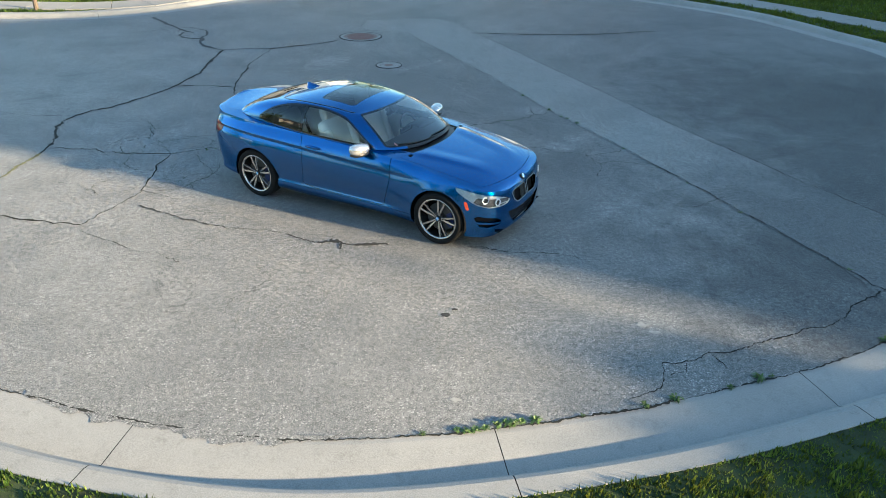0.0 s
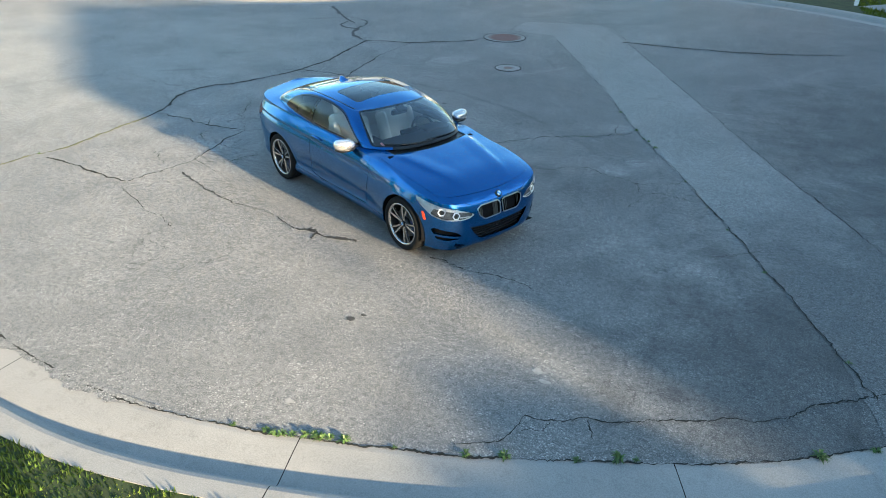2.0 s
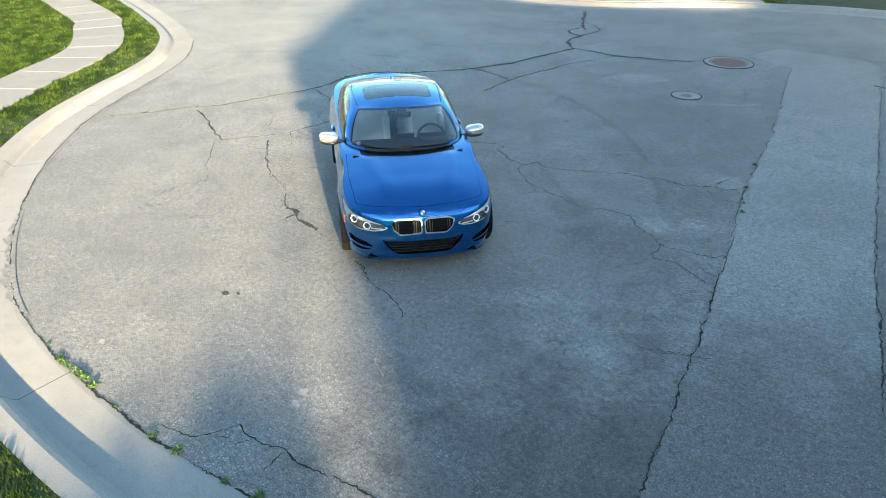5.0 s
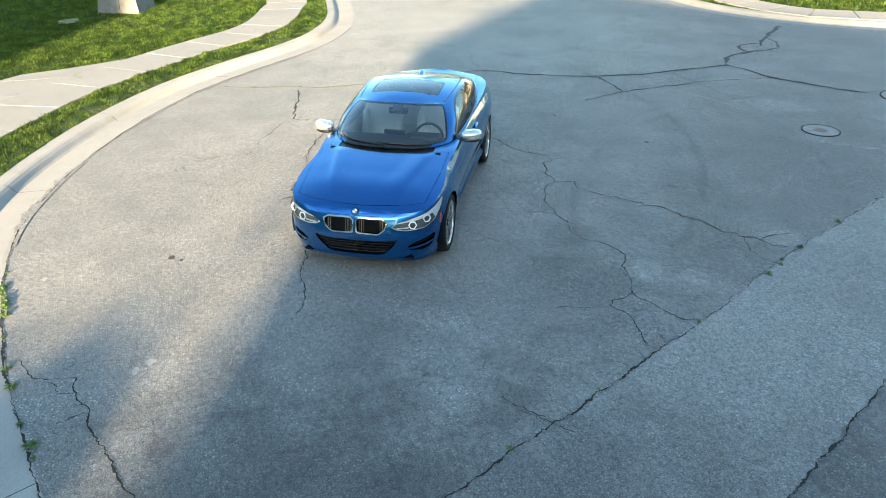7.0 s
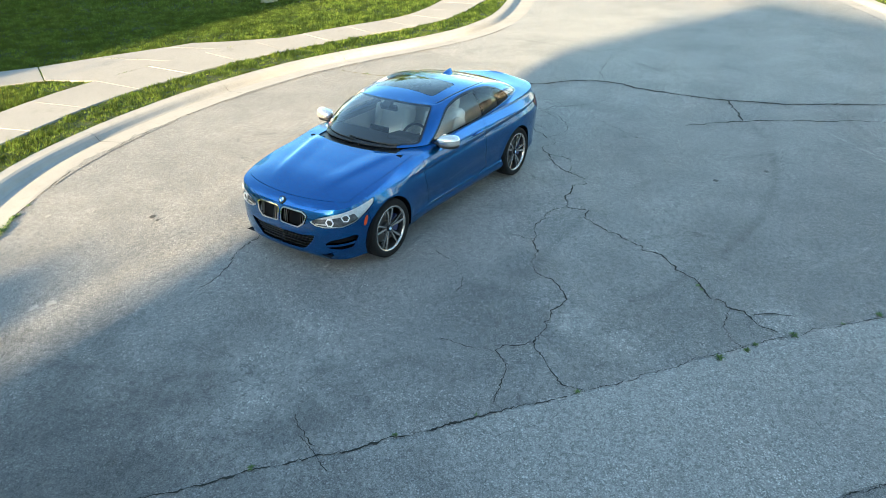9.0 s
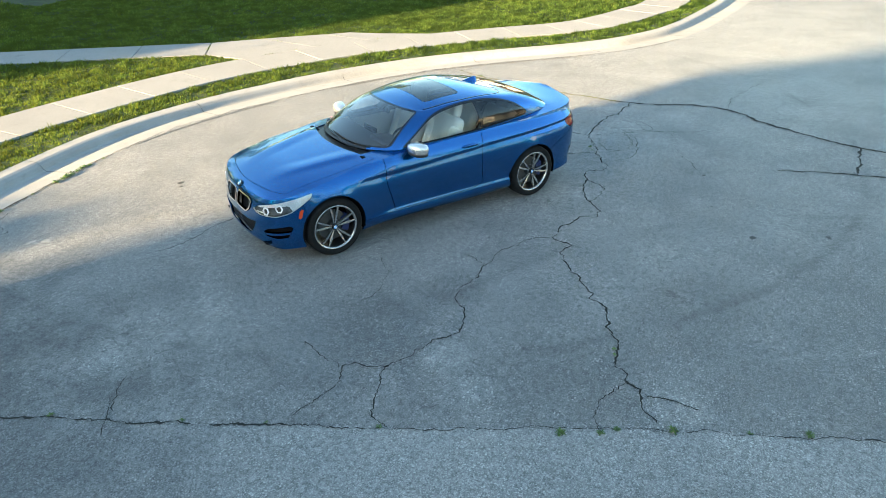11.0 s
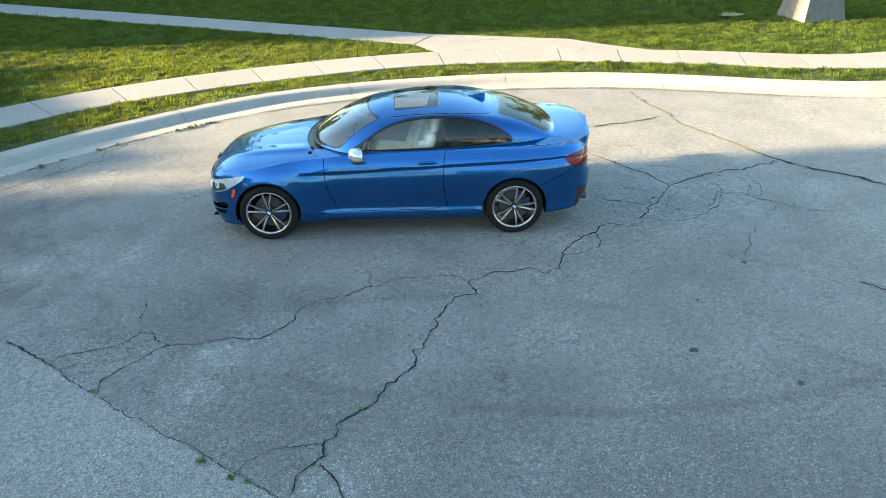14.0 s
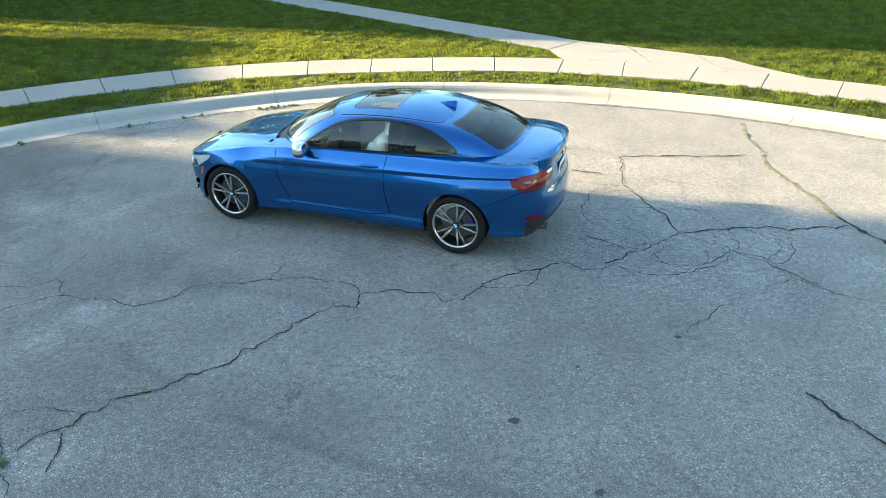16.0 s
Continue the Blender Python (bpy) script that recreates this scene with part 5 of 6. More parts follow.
def wheel(ax, side, spin):
    """A double-spoke alloy wheel with its tyre and brake; the outer face looks along +y before it is turned."""
    v, f = lathe([(0.232, -0.10), (0.226, 0.02), (0.228, 0.085), (0.238, 0.100), (0.246, 0.104), (0.246, 0.096), (0.236, 0.080), (0.236, -0.10)])
    w = piece("wheel", v, f, ALLOY_DARK, car, "dark grey double-spoke alloy wheel", True)
    v, f = lathe([(0.240, 0.094), (0.256, 0.108), (0.285, 0.113), (0.303, 0.106), (0.313, 0.092), (0.317, 0.060), (0.318, 0.030), (0.314, 0.028), (0.314, 0.022), (0.318, 0.020), (0.318, -0.020), (0.314, -0.022),
                  (0.314, -0.028), (0.318, -0.030), (0.317, -0.060), (0.313, -0.092), (0.285, -0.112), (0.240, -0.100)], 64)
    piece("tyre", v, f, RUBBER, w, "black low-profile tyre", True)
    v, f = lathe([(0.226, 0.086), (0.229, 0.101), (0.243, 0.1055), (0.2475, 0.103), (0.2475, 0.094)], 64)
    piece("rim_lip", v, f, ALLOY, w, "bright machined rim lip", True)
    for i in range(5):
        base = spin + 2 * math.pi * i / 5
        for sgn in (1, -1):
            secs = []
            for r, off, wd, y0, th in ((0.038, 0.22, 0.0070, 0.076, 0.030), (0.070, 0.165, 0.0075, 0.080, 0.030), (0.105, 0.165, 0.0110, 0.087, 0.028), (0.145, 0.175, 0.0140, 0.093, 0.026), (0.185, 0.185, 0.0100, 0.097, 0.024), (0.234, 0.185, 0.0110, 0.098, 0.024)):
                t = base + sgn * off
                c = np.array([r * math.cos(t), 0, r * math.sin(t)])
                d = np.array([-math.sin(t), 0, math.cos(t)])
                up = np.array([0, 1.0, 0])
                lift_ = sgn * wd * 0.15
                secs.append([c - d * wd + up * (y0 - th), c + d * wd + up * (y0 - th), c + d * wd * 0.85 + up * (y0 + lift_), c - d * wd * 0.85 + up * (y0 - lift_)])
            v, f = bar(secs)
            piece("spoke", v, f, ALLOY, w)
        t = base + math.pi / 5
        v, f = lathe([(0.0, 0.074), (0.008, 0.074), (0.009, 0.060)], 8)
        piece("wheel_bolt", [(x + 0.052 * math.cos(t), y, z + 0.052 * math.sin(t)) for x, y, z in v], f, ALLOY_DARK, w)
    v, f = lathe([(0.0, 0.066), (0.064, 0.068), (0.070, 0.055), (0.070, 0.0)], 24)
    piece("hub", v, f, ALLOY_DARK, w, smooth=False)
    v, f = lathe([(0.0, 0.088), (0.026, 0.088), (0.032, 0.084), (0.034, 0.066)], 20)
    piece("hub_cap", v, f, GLOSS_BLACK, w)
    for q in range(4):
        a = [q * math.pi / 2 + k * math.pi / 8 for k in range(5)]
        piece("hub_badge", [(0, 0.0895, 0)] + [(0.020 * math.cos(x), 0.0895, 0.020 * math.sin(x)) for x in a], [(0, i, i + 1) for i in range(1, 5)], BADGE_BLUE if q % 2 else BADGE_WHITE, w)
    v, f = lathe([(0.07, 0.022), (0.165, 0.022), (0.165, -0.004), (0.07, -0.004)], 40)
    piece("brake_disc", v, f, plain_disc, w)
    cs = []
    for k in range(6):
        t = math.pi * (0.82 + 0.36 * k / 5) if ax > 0 else math.pi * (0.82 + 0.36 * k / 5)
        cs.append([(0.105 * math.cos(t), -0.03, 0.105 * math.sin(t)), (0.185 * math.cos(t), -0.03, 0.185 * math.sin(t)), (0.185 * math.cos(t), 0.050, 0.185 * math.sin(t)), (0.105 * math.cos(t), 0.050, 0.105 * math.sin(t))])
    v, f = bar(cs)
    piece("brake_caliper", v, f, CALIPER, w, "blue brake caliper")
    w.matrix_local = Matrix.Translation((ax, side * (0.748 if ax > 0 else 0.758), HUB)) @ (Matrix.Identity(4) if side > 0 else Matrix.Rotation(math.pi, 4, 'Z'))
    # dark lining of the wheel well
    v, f = [], []
    for k in range(25):
        t = -0.25 + (math.pi + 0.5) * k / 24
        for y in (0.50, 0.70, 0.845):
            v.append((ax + 0.356 * math.cos(t), side * y, HUB + 0.356 * math.sin(t)))
    for k in range(24):
        f += [(3 * k + j, 3 * k + j + 1, 3 * k + j + 4, 3 * k + j + 3) for j in range(2)]
    v += [(ax + 0.356 * math.cos(t), side * 0.50, HUB + 0.356 * math.sin(t)) for t in np.linspace(-0.25, math.pi + 0.25, 25)]
    f.append(tuple(range(75, 100)))
    piece("wheel_well", v, f, SHADOW, car)


plain_disc = plain("brake_steel", (0.09, 0.088, 0.085), 0.5, 0.5, 0.1, 60)
for ax, side, spin in ((AXLE, 1, 0.31), (AXLE, -1, 0.55), (-AXLE, 1, 0.62), (-AXLE, -1, 0.2)):
    wheel(ax, side, spin)
piece("underbody", [(2.02, -0.60, 0.205), (2.02, 0.60, 0.205), (1.0, 0.50, 0.20), (1.0, 0.80, 0.20), (-0.98, 0.80, 0.20), (-0.98, 0.50, 0.20), (-2.15, 0.55, 0.27), (-2.15, -0.55, 0.27), (-0.98, -0.50, 0.20), (-0.98, -0.80, 0.20), (1.0, -0.80, 0.20), (1.0, -0.50, 0.20)],
      [tuple(range(12))], SHADOW, car)


# ---------- small outer parts ----------
def rbox(size, bevel, at, rot=(0, 0, 0), segs=3):
    """A rounded block as a bmesh."""
    bm = bmesh.new()
    bmesh.ops.create_cube(bm, size=1, matrix=Matrix.Diagonal((*size, 1)))
    bmesh.ops.bevel(bm, geom=bm.edges[:] + bm.verts[:], offset=bevel, segments=segs, profile=0.5, affect='EDGES')
    bmesh.ops.transform(bm, matrix=pose(*at, *rot), verts=bm.verts[:])
    return bm


def blob(size, at, rot=(0, 0, 0), power=2.6):
    """A superellipsoid as a bmesh."""
    bm = bmesh.new()
    bmesh.ops.create_uvsphere(bm, u_segments=24, v_segments=14, radius=1)
    for v in bm.verts:
        n = sum(abs(c) ** power for c in v.co) ** (1 / power)
        v.co = v.co / n
        v.co = Vector((v.co.x * size[0] / 2, v.co.y * size[1] / 2, v.co.z * size[2] / 2))
    bmesh.ops.transform(bm, matrix=pose(*at, *rot), verts=bm.verts[:])
    return bm


def mirror_shell(size, at, side):
    """A mirror housing: rounded in front, flat behind, swept back and fuller towards its outer end."""
    bm = blob(size, (0, 0, 0), (0, 0, 0), 2.5)
    for v in bm.verts:
        f = side * v.co.y / (size[1] / 2)
        v.co.z *= 0.86 + 0.14 * f
        v.co.x = max(v.co.x, -0.36 * size[0]) - 0.020 * f - 0.012 * f * f
    bmesh.ops.transform(bm, matrix=Matrix.Translation(at), verts=bm.verts[:])
    return bm


for side in (1, -1):
    m = part("door_mirror", mirror_shell((0.165, 0.250, 0.140), (0.350, side * 0.905, 0.985), side), MIRROR_CAP, car, "silver door mirror on a black stalk", True)
    part("mirror_base", rbox((0.07, 0.13, 0.035), 0.012, (0.355, side * 0.79, 0.935), (side * 14, 0, 0)), BLACK, m)
    part("mirror_underside", mirror_shell((0.155, 0.235, 0.070), (0.346, side * 0.900, 0.930), side), BLACK, m, smooth=True)
    part("mirror_glass", rbox((0.006, 0.185, 0.100), 0.002, (0.292, side * 0.900, 0.982), (0, 0, side * 12)), CHROME, m)
    # door handle
    s_at = girth_s[np.argmin(np.abs(girth[:, 0] + 0.40) + (girth[:, 1] < 0.5))]
    zz = 0.848
    vv = (zz - z_low(-0.40)) / (z_top(-0.40) - z_low(-0.40))
    q = wrap(np.array([s_at]), np.array([vv]))[0]
    hd = part("door_handle", blob((0.215, 0.030, 0.034), (-0.40, side * (q[1] + 0.016), zz), (side * -22, 0, 0), 3.0), PAINT, door_l if side > 0 else door_r, "blue door handle", True)
    # near-black lump stands in for the shade of the hollow behind the handle
    part("handle_hollow", blob((0.12, 0.02, 0.055), (-0.385, side * (q[1] + 0.001), zz - 0.012), (side * -22, 0, 0)), SHADOW, hd, smooth=True)
# headlamp rings
for side in (1, -1):
    for s0, z0 in ((0.610, 0.568), (0.775, 0.598)):
        v0 = (z0 - z_low(2.0)) / (z_top(2.0) - z_low(2.0))
        c = wrap(np.array([s0]), np.array([v0]))[0]
        t = np.array([np.interp(s0, girth_s, girth_n[:, 0]), np.interp(s0, girth_s, girth_n[:, 1]), 0.0])
        c = c - t * 0.006
        m = Matrix.Translation((c[0], side * c[1], c[2] + 0.004)) @ Vector((t[0] * 0.8 + 0.3, side * t[1] * 0.7, 0.12)).to_track_quat('Y', 'Z').to_matrix().to_4x4()
        v, f = lathe([(0.032, 0.0), (0.033, 0.008), (0.045, 0.008), (0.047, 0.0), (0.040, -0.01)], 6)
        o = piece("headlamp_ring", [tuple(m @ Vector(p)) for p in v], f, LAMP_WHITE, [x for x in car.children if x.name.startswith("headlamp")][0 if side > 0 else 1])
        v, f = lathe([(0.0, 0.006), (0.014, 0.003), (0.022, -0.004), (0.026, -0.02)], 18)
        piece("projector", [tuple(m @ Vector(p)) for p in v], f, plain_disc, o.parent, smooth=True)
# front and rear roundels
for x, z, tilt, nm in ((2.020, 0.694, 52, "front_badge"), (-2.246, 0.915, -80, "rear_badge")):
    v, f = lathe([(0.0, 0.006), (0.030, 0.006), (0.038, 0.004), (0.041, -0.004)], 28)
    m = Matrix.Translation((x, 0, z)) @ Matrix.Rotation(radians(tilt), 4, 'Y') @ Matrix.Rotation(radians(90), 4, 'X')
    b = piece(nm, [tuple(m @ Vector(p)) for p in v], f, GLOSS_BLACK, car, "round badge in blue, white and black")
    for q in range(4):
        a = [q * math.pi / 2 + k * math.pi / 10 for k in range(6)]
        piece("badge_quarter", [tuple(m @ Vector(p)) for p in [(0, 0.0075, 0)] + [(0.026 * math.cos(t), 0.0075, 0.026 * math.sin(t)) for t in a]], [(0, i, i + 1) for i in range(1, 6)], BADGE_BLUE if q % 2 else BADGE_WHITE, b)
# aerial fin
zr = float(roof_cap(np.array([-1.0]), np.array([0.0]))[0, 2])
rows_ = [(0.11, -0.012, 0.004), (0.06, 0.016, 0.020), (0.0, 0.040, 0.020), (-0.06, 0.060, 0.012), (-0.085, 0.062, 0.007)]
vs, fs = [], []
for i, (dx, h, wd) in enumerate(rows_):
    base_w = (0.006, 0.030, 0.036, 0.036, 0.030)[i]
    zb = float(roof_cap(np.array([-1.0 + dx]), np.array([0.0]))[0, 2])
    vs += [(-1.0 + dx, -base_w, zb - 0.006), (-1.0 + dx, -wd * 0.4, zb + max(h, 0.004)), (-1.0 + dx, wd * 0.4, zb + max(h, 0.004)), (-1.0 + dx, base_w, zb - 0.006)]
for i in range(4):
    fs += [(4 * i + j, 4 * i + j + 1, 4 * i + j + 5, 4 * i + j + 4) for j in range(3)]
fs.append((16, 17, 18, 19))
piece("aerial_fin", vs, fs, PAINT, car, "blue shark-fin aerial", True)
# wipers on the cowl
for y0, y1, rz in ((0.52, -0.08, 0), (0.02, -0.56, 0)):
    pts = []
    for k in range(7):
        y = y0 + (y1 - y0) * k / 6
        u = abs(y) / 0.25
        pts.append(house_of_glass(np.array([min(u * 0.98, 2.7)]), np.array([0.045 + 0.05 * k / 6 * (1 if y0 > 0.3 else 1)]))[0] * np.array([1, np.sign(y) if y else 1, 1]) + np.array([0.012, 0, 0.016]))
    secs = [[p + np.array([0.006, 0, -0.010]), p + np.array([-0.006, 0, -0.008]), p + np.array([-0.004, 0, 0.002]), p + np.array([0.004, 0, 0.000])] for p in pts]
    v, f = bar(secs)
    piece("wiper", v, f, BLACK, car, "black wiper blade")
# number plate with unreadable bars, exhaust tips, parking sensors
pl = part("number_plate", rbox((0.012, 0.31, 0.155), 0.004, (-2.240, 0, 0.772), (0, -6, 0)), PLATE, car, "white number plate")
for i in range(6):
    part("plate_bar", rbox((0.004, 0.024, 0.065), 0.001, (-2.248, -0.105 + 0.042 * i, 0.770), (0, -6, 0), 1), BLACK, pl)
for side in (1, -1):
    v, f = lathe([(0.030, 0.06), (0.030, -0.03), (0.037, -0.035), (0.040, -0.02), (0.040, 0.06)], 20)
    m = Matrix.Translation((-2.150, side * 0.50, 0.285)) @ Matrix.Rotation(radians(-90), 4, 'Z')
    piece("exhaust_tip", [tuple(m @ Vector((x, -y, z))) for x, y, z in v], f, plain_disc, car, "dark round exhaust tip", True)
    W.shell("rear_reflector", W.split(rbump, tail(rounded([(0.62, 0.430), (0.62, 0.462), (0.84, 0.470), (0.84, 0.440)])))[0], TAIL_RED, car, sides=(side,), lift=0.003)

# ---------- cabin ----------
# floor made pale instead of black, to bounce light up to the seats
part("cabin_floor", rbox((2.4, 1.30, 0.06), 0.02, (-0.35, 0, 0.30)), LINING, car, "carpet coloured pale to brighten the cabin")
part("dashboard", rbox((0.50, 1.34, 0.24), 0.07, (0.62, 0, 0.815), (0, 8, 0)), DASH, car, "black dashboard", True)
part("instrument_hood", rbox((0.24, 0.36, 0.07), 0.03, (0.42, 0.37, 0.945), (0, -6, 0)), DASH, car, smooth=True)
part("centre_screen", rbox((0.03, 0.26, 0.09), 0.01, (0.42, 0.0, 0.965), (0, -12, 0)), GLOSS_BLACK, car)
part("centre_console", rbox((1.0, 0.22, 0.30), 0.04, (-0.05, 0, 0.50)), DASH, car, smooth=True)
part("bulkhead", rbox((0.05, 1.3, 0.60), 0.01, (0.86, 0, 0.62)), SHADOW, car)
part("parcel_shelf", rbox((0.50, 1.20, 0.05), 0.02, (-1.50, 0, 0.955)), DASH, car)
part("boot_bulkhead", rbox((0.05, 1.25, 0.60), 0.01, (-1.30, 0, 0.64)), SHADOW, car)
for side in (1, -1):
    part("door_card", rbox((1.10, 0.07, 0.56), 0.03, (-0.10, side * 0.735, 0.640)), LINING, car, "pale door lining", True)
    part("door_card_top", rbox((0.98, 0.070, 0.06), 0.025, (-0.16, side * 0.728, 0.916)), DASH, car, smooth=True)
    part("side_trim", rbox((0.75, 0.10, 0.62), 0.04, (-1.00, side * 0.69, 0.640)), LINING, car, smooth=True)


def car_seat(x, y):
    s = part("front_seat", rbox((0.52, 0.50, 0.17), 0.07, (x, y, 0.475), (0, -6, 0)), LEATHER, car, "cream leather front seat", True)
    part("seat_back", rbox((0.15, 0.50, 0.62), 0.07, (x - 0.33, y, 0.790), (0, -21, 0)), LEATHER, s, smooth=True)
    for q in (1, -1):
        part("seat_bolster", rbox((0.20, 0.10, 0.50), 0.05, (x - 0.29, y + q * 0.215, 0.755), (0, -21, 0)), LEATHER, s, smooth=True)
        part("cushion_bolster", rbox((0.46, 0.10, 0.12), 0.05, (x, y + q * 0.215, 0.555), (0, -6, 0)), LEATHER, s, smooth=True)
    part("headrest", rbox((0.11, 0.27, 0.19), 0.05, (x - 0.475, y, 1.140), (0, -14, 0)), LEATHER, s, smooth=True)
    part("seat_base", rbox((0.46, 0.44, 0.14), 0.02, (x, y, 0.36)), DASH, s)


for y in (0.365, -0.365):
    car_seat(-0.02, y)
    rs_ = part("rear_seat", rbox((0.46, 0.52, 0.18), 0.07, (-0.88, y * 0.9, 0.52), (0, -10, 0)), LEATHER, car, "cream leather rear seat", True)
    part("rear_backrest", rbox((0.15, 0.52, 0.52), 0.06, (-1.16, y * 0.9, 0.78), (0, -24, 0)), LEATHER, rs_, smooth=True)
    part("rear_headrest", rbox((0.10, 0.26, 0.12), 0.04, (-1.30, y * 0.9, 1.055), (0, -20, 0)), LEATHER, rs_, smooth=True)
# steering wheel on the left
v, f = [], []
for i in range(36):
    t = 2 * math.pi * i / 36
    for j in range(8):
        a = 2 * math.pi * j / 8
        r = 0.178 + 0.015 * math.cos(a)
        v.append((0.015 * math.sin(a), r * math.cos(t), r * math.sin(t)))
f = [(8 * i + j, 8 * ((i + 1) % 36) + j, 8 * ((i + 1) % 36) + (j + 1) % 8, 8 * i + (j + 1) % 8) for i in range(36) for j in range(8)]
m = Matrix.Translation((0.25, 0.37, 0.865)) @ Matrix.Rotation(radians(-24), 4, 'Y')
sw = piece("steering_wheel", [tuple(m @ Vector(p)) for p in v], f, BLACK, car, "black leather steering wheel", True)
part("wheel_boss", rbox((0.05, 0.15, 0.12), 0.03, (0.262, 0.37, 0.862), (0, -24, 0)), DASH, sw, smooth=True)
for a in (0, 180, 270):
    c = m @ Vector((0.0, 0.11 * math.cos(radians(a)), 0.11 * math.sin(radians(a))))
    part("wheel_spoke", rbox((0.02, 0.12 if a != 270 else 0.05, 0.035 if a != 270 else 0.13), 0.008, tuple(c), (0, -24, 0)), DASH, sw)
part("rear_view_mirror", rbox((0.04, 0.24, 0.075), 0.018, (0.225, 0.0, 1.180), (0, 10, 0)), BLACK, car, "black inside mirror", True)
part("sensor_housing", rbox((0.12, 0.12, 0.05), 0.02, (0.250, 0.0, 1.222), (0, 32, 0)), BLACK, car, smooth=True)
p = house_of_glass(np.array([2.25]), np.array([0.10]))[0]
part("inspection_sticker", rbox((0.004, 0.05, 0.055), 0.001, (p[0] - 0.012, -p[1] + 0.01, p[2] + 0.0), (0, -50, 35), 1), STICKER, car, "small red and white sticker")

# ---- unseen houses, trees and hedge added towards the sun to shade the place ----
ALONG = Vector((-0.9195, 0.393, 0)).normalized()            # the way the light runs
ACROSS = Vector((0.393, 0.9195, 0)).normalized()
# siding of the unseen houses, set pale to brighten reflections and bounced light
PLASTER = plain("house_siding", (0.52, 0.50, 0.47), 0.8, 0, 0.08, 4)
SHINGLE = plain("roof_shingle", (0.10, 0.09, 0.085), 0.9, 0, 0.3, 12, 0.01)


def plan(u, a, z=0.0):
    p = ACROSS * u + ALONG * a
    return (p.x, p.y, z)


def house(u0, um, u1, a0, a1, eave, ridge, label):
    """A two-storey house whose ridge runs with the light: gable towards the circle."""
    ob = tagged(new("house"), label, "house")
    prof = [(u0, 0.1), (u0, eave), (um, ridge), (u1, eave), (u1, 0.1)]
    vs = [plan(u, a0, z) for u, z in prof] + [plan(u, a1, z) for u, z in prof]
    piece("wall", vs, [(0, 1, 2, 3, 4), (9, 8, 7, 6, 5), (0, 5, 6, 1), (3, 8, 9, 4)], PLASTER, ob)
    vs, o = [], 0.3
    for a in (a0 - o, a1):
        vs += [plan(u0, a, eave), plan(um, a, ridge), plan(u1, a, eave), plan(u0, a, eave + 0.2), plan(um, a, ridge + 0.2), plan(u1, a, eave + 0.2)]
    piece("roof", vs, [(0, 1, 4, 3), (1, 2, 5, 4), (6, 9, 10, 7), (7, 10, 11, 8), (3, 4, 10, 9), (4, 5, 11, 10), (0, 6, 7, 1), (1, 7, 8, 2), (0, 3, 9, 6), (2, 8, 11, 5)], SHINGLE, ob)
    return ob


house(6.96, 10.4, 24, -30, -20, 6.80, 8.75, "unseen two-storey house with pale siding and dark shingles, added to cast shade")


def leaf_cloud(name, spots, count, size, material, parent, seed):
    """Many small leaves scattered in soft balls (u, a, z, radius)."""
    g = np.random.default_rng(seed)
    vs, fs = [], []
    for cx, cy, cz, r in spots:
        k = int(count * r * r)
        d = g.normal(0, 1, (k, 3))
        d /= np.linalg.norm(d, axis=1)[:, None]
        p = np.array([cx, cy, cz]) + d * (r * g.uniform(0.25, 1.0, k) ** 0.5)[:, None]
        t1 = g.normal(0, 1, (k, 3))
        t2 = g.normal(0, 1, (k, 3))
        s = size * g.uniform(0.6, 1.3, k)[:, None]
        t1 *= s / np.linalg.norm(t1, axis=1)[:, None]
        t2 *= 0.6 * s / np.linalg.norm(t2, axis=1)[:, None]
        o = len(vs)
        vs += np.stack([p - t1, p + t2, p + t1, p - t2], 1).reshape(-1, 3).tolist()
        fs += [(o + 4 * i, o + 4 * i + 1, o + 4 * i + 2, o + 4 * i + 3) for i in range(k)]
    return piece(name, vs, fs, material, parent)


def tapered(points, r0, r1, seg=8):
    """Verts and faces of a bent tapered stem."""
    vs, fs = [], []
    n = len(points)
    for i, p in enumerate(points):
        r = r0 + (r1 - r0) * i / (n - 1)
        for j in range(seg):
            t = 2 * math.pi * j / seg
            vs.append((p[0] + r * math.cos(t), p[1] + r * math.sin(t), p[2]))
    for i in range(n - 1):
        fs += [(i * seg + j, i * seg + (j + 1) % seg, (i + 1) * seg + (j + 1) % seg, (i + 1) * seg + j) for j in range(seg)]
    return vs, fs


def tree(x, y, height, spread, seed, label, count=60, size=0.16, bare=0.3, thick=1.0):
    g = np.random.default_rng(seed)
    ob = tagged(new("tree"), label, "tree")
    pts = [(x, y, 0.1), (x + g.normal(0, 0.04), y + g.normal(0, 0.04), height * 0.35), (x + g.normal(0, 0.1), y + g.normal(0, 0.1), height * 0.8)]
    v, f = tapered(pts, 0.035 * thick * height ** 0.9, 0.02)
    for i in range(6):
        t = g.uniform(0, 6.28)
        h0 = height * g.uniform(bare, 0.6)
        w, q = tapered([(x, y, h0), (x + 0.5 * spread * math.cos(t), y + 0.5 * spread * math.sin(t), h0 + 0.25 * height), (x + 0.8 * spread * math.cos(t), y + 0.8 * spread * math.sin(t), h0 + 0.35 * height)], 0.012 * height, 0.01, 5)
        f += [tuple(k + len(v) for k in face) for face in q]
        v += w
    piece("trunk", v, f, BARK, ob)
    spots = []
    for i in range(26):
        t, r = g.uniform(0, 6.28), spread * math.sqrt(g.uniform(0, 1))
        z = height * (bare + (1 - bare) * g.uniform(0.1, 0.92))
        spots.append((x + r * math.cos(t), y + r * math.sin(t), z, spread * g.uniform(0.22, 0.42)))
    leaf_cloud("crown", spots, count, size, LEAF, ob, seed + 1)
    return ob


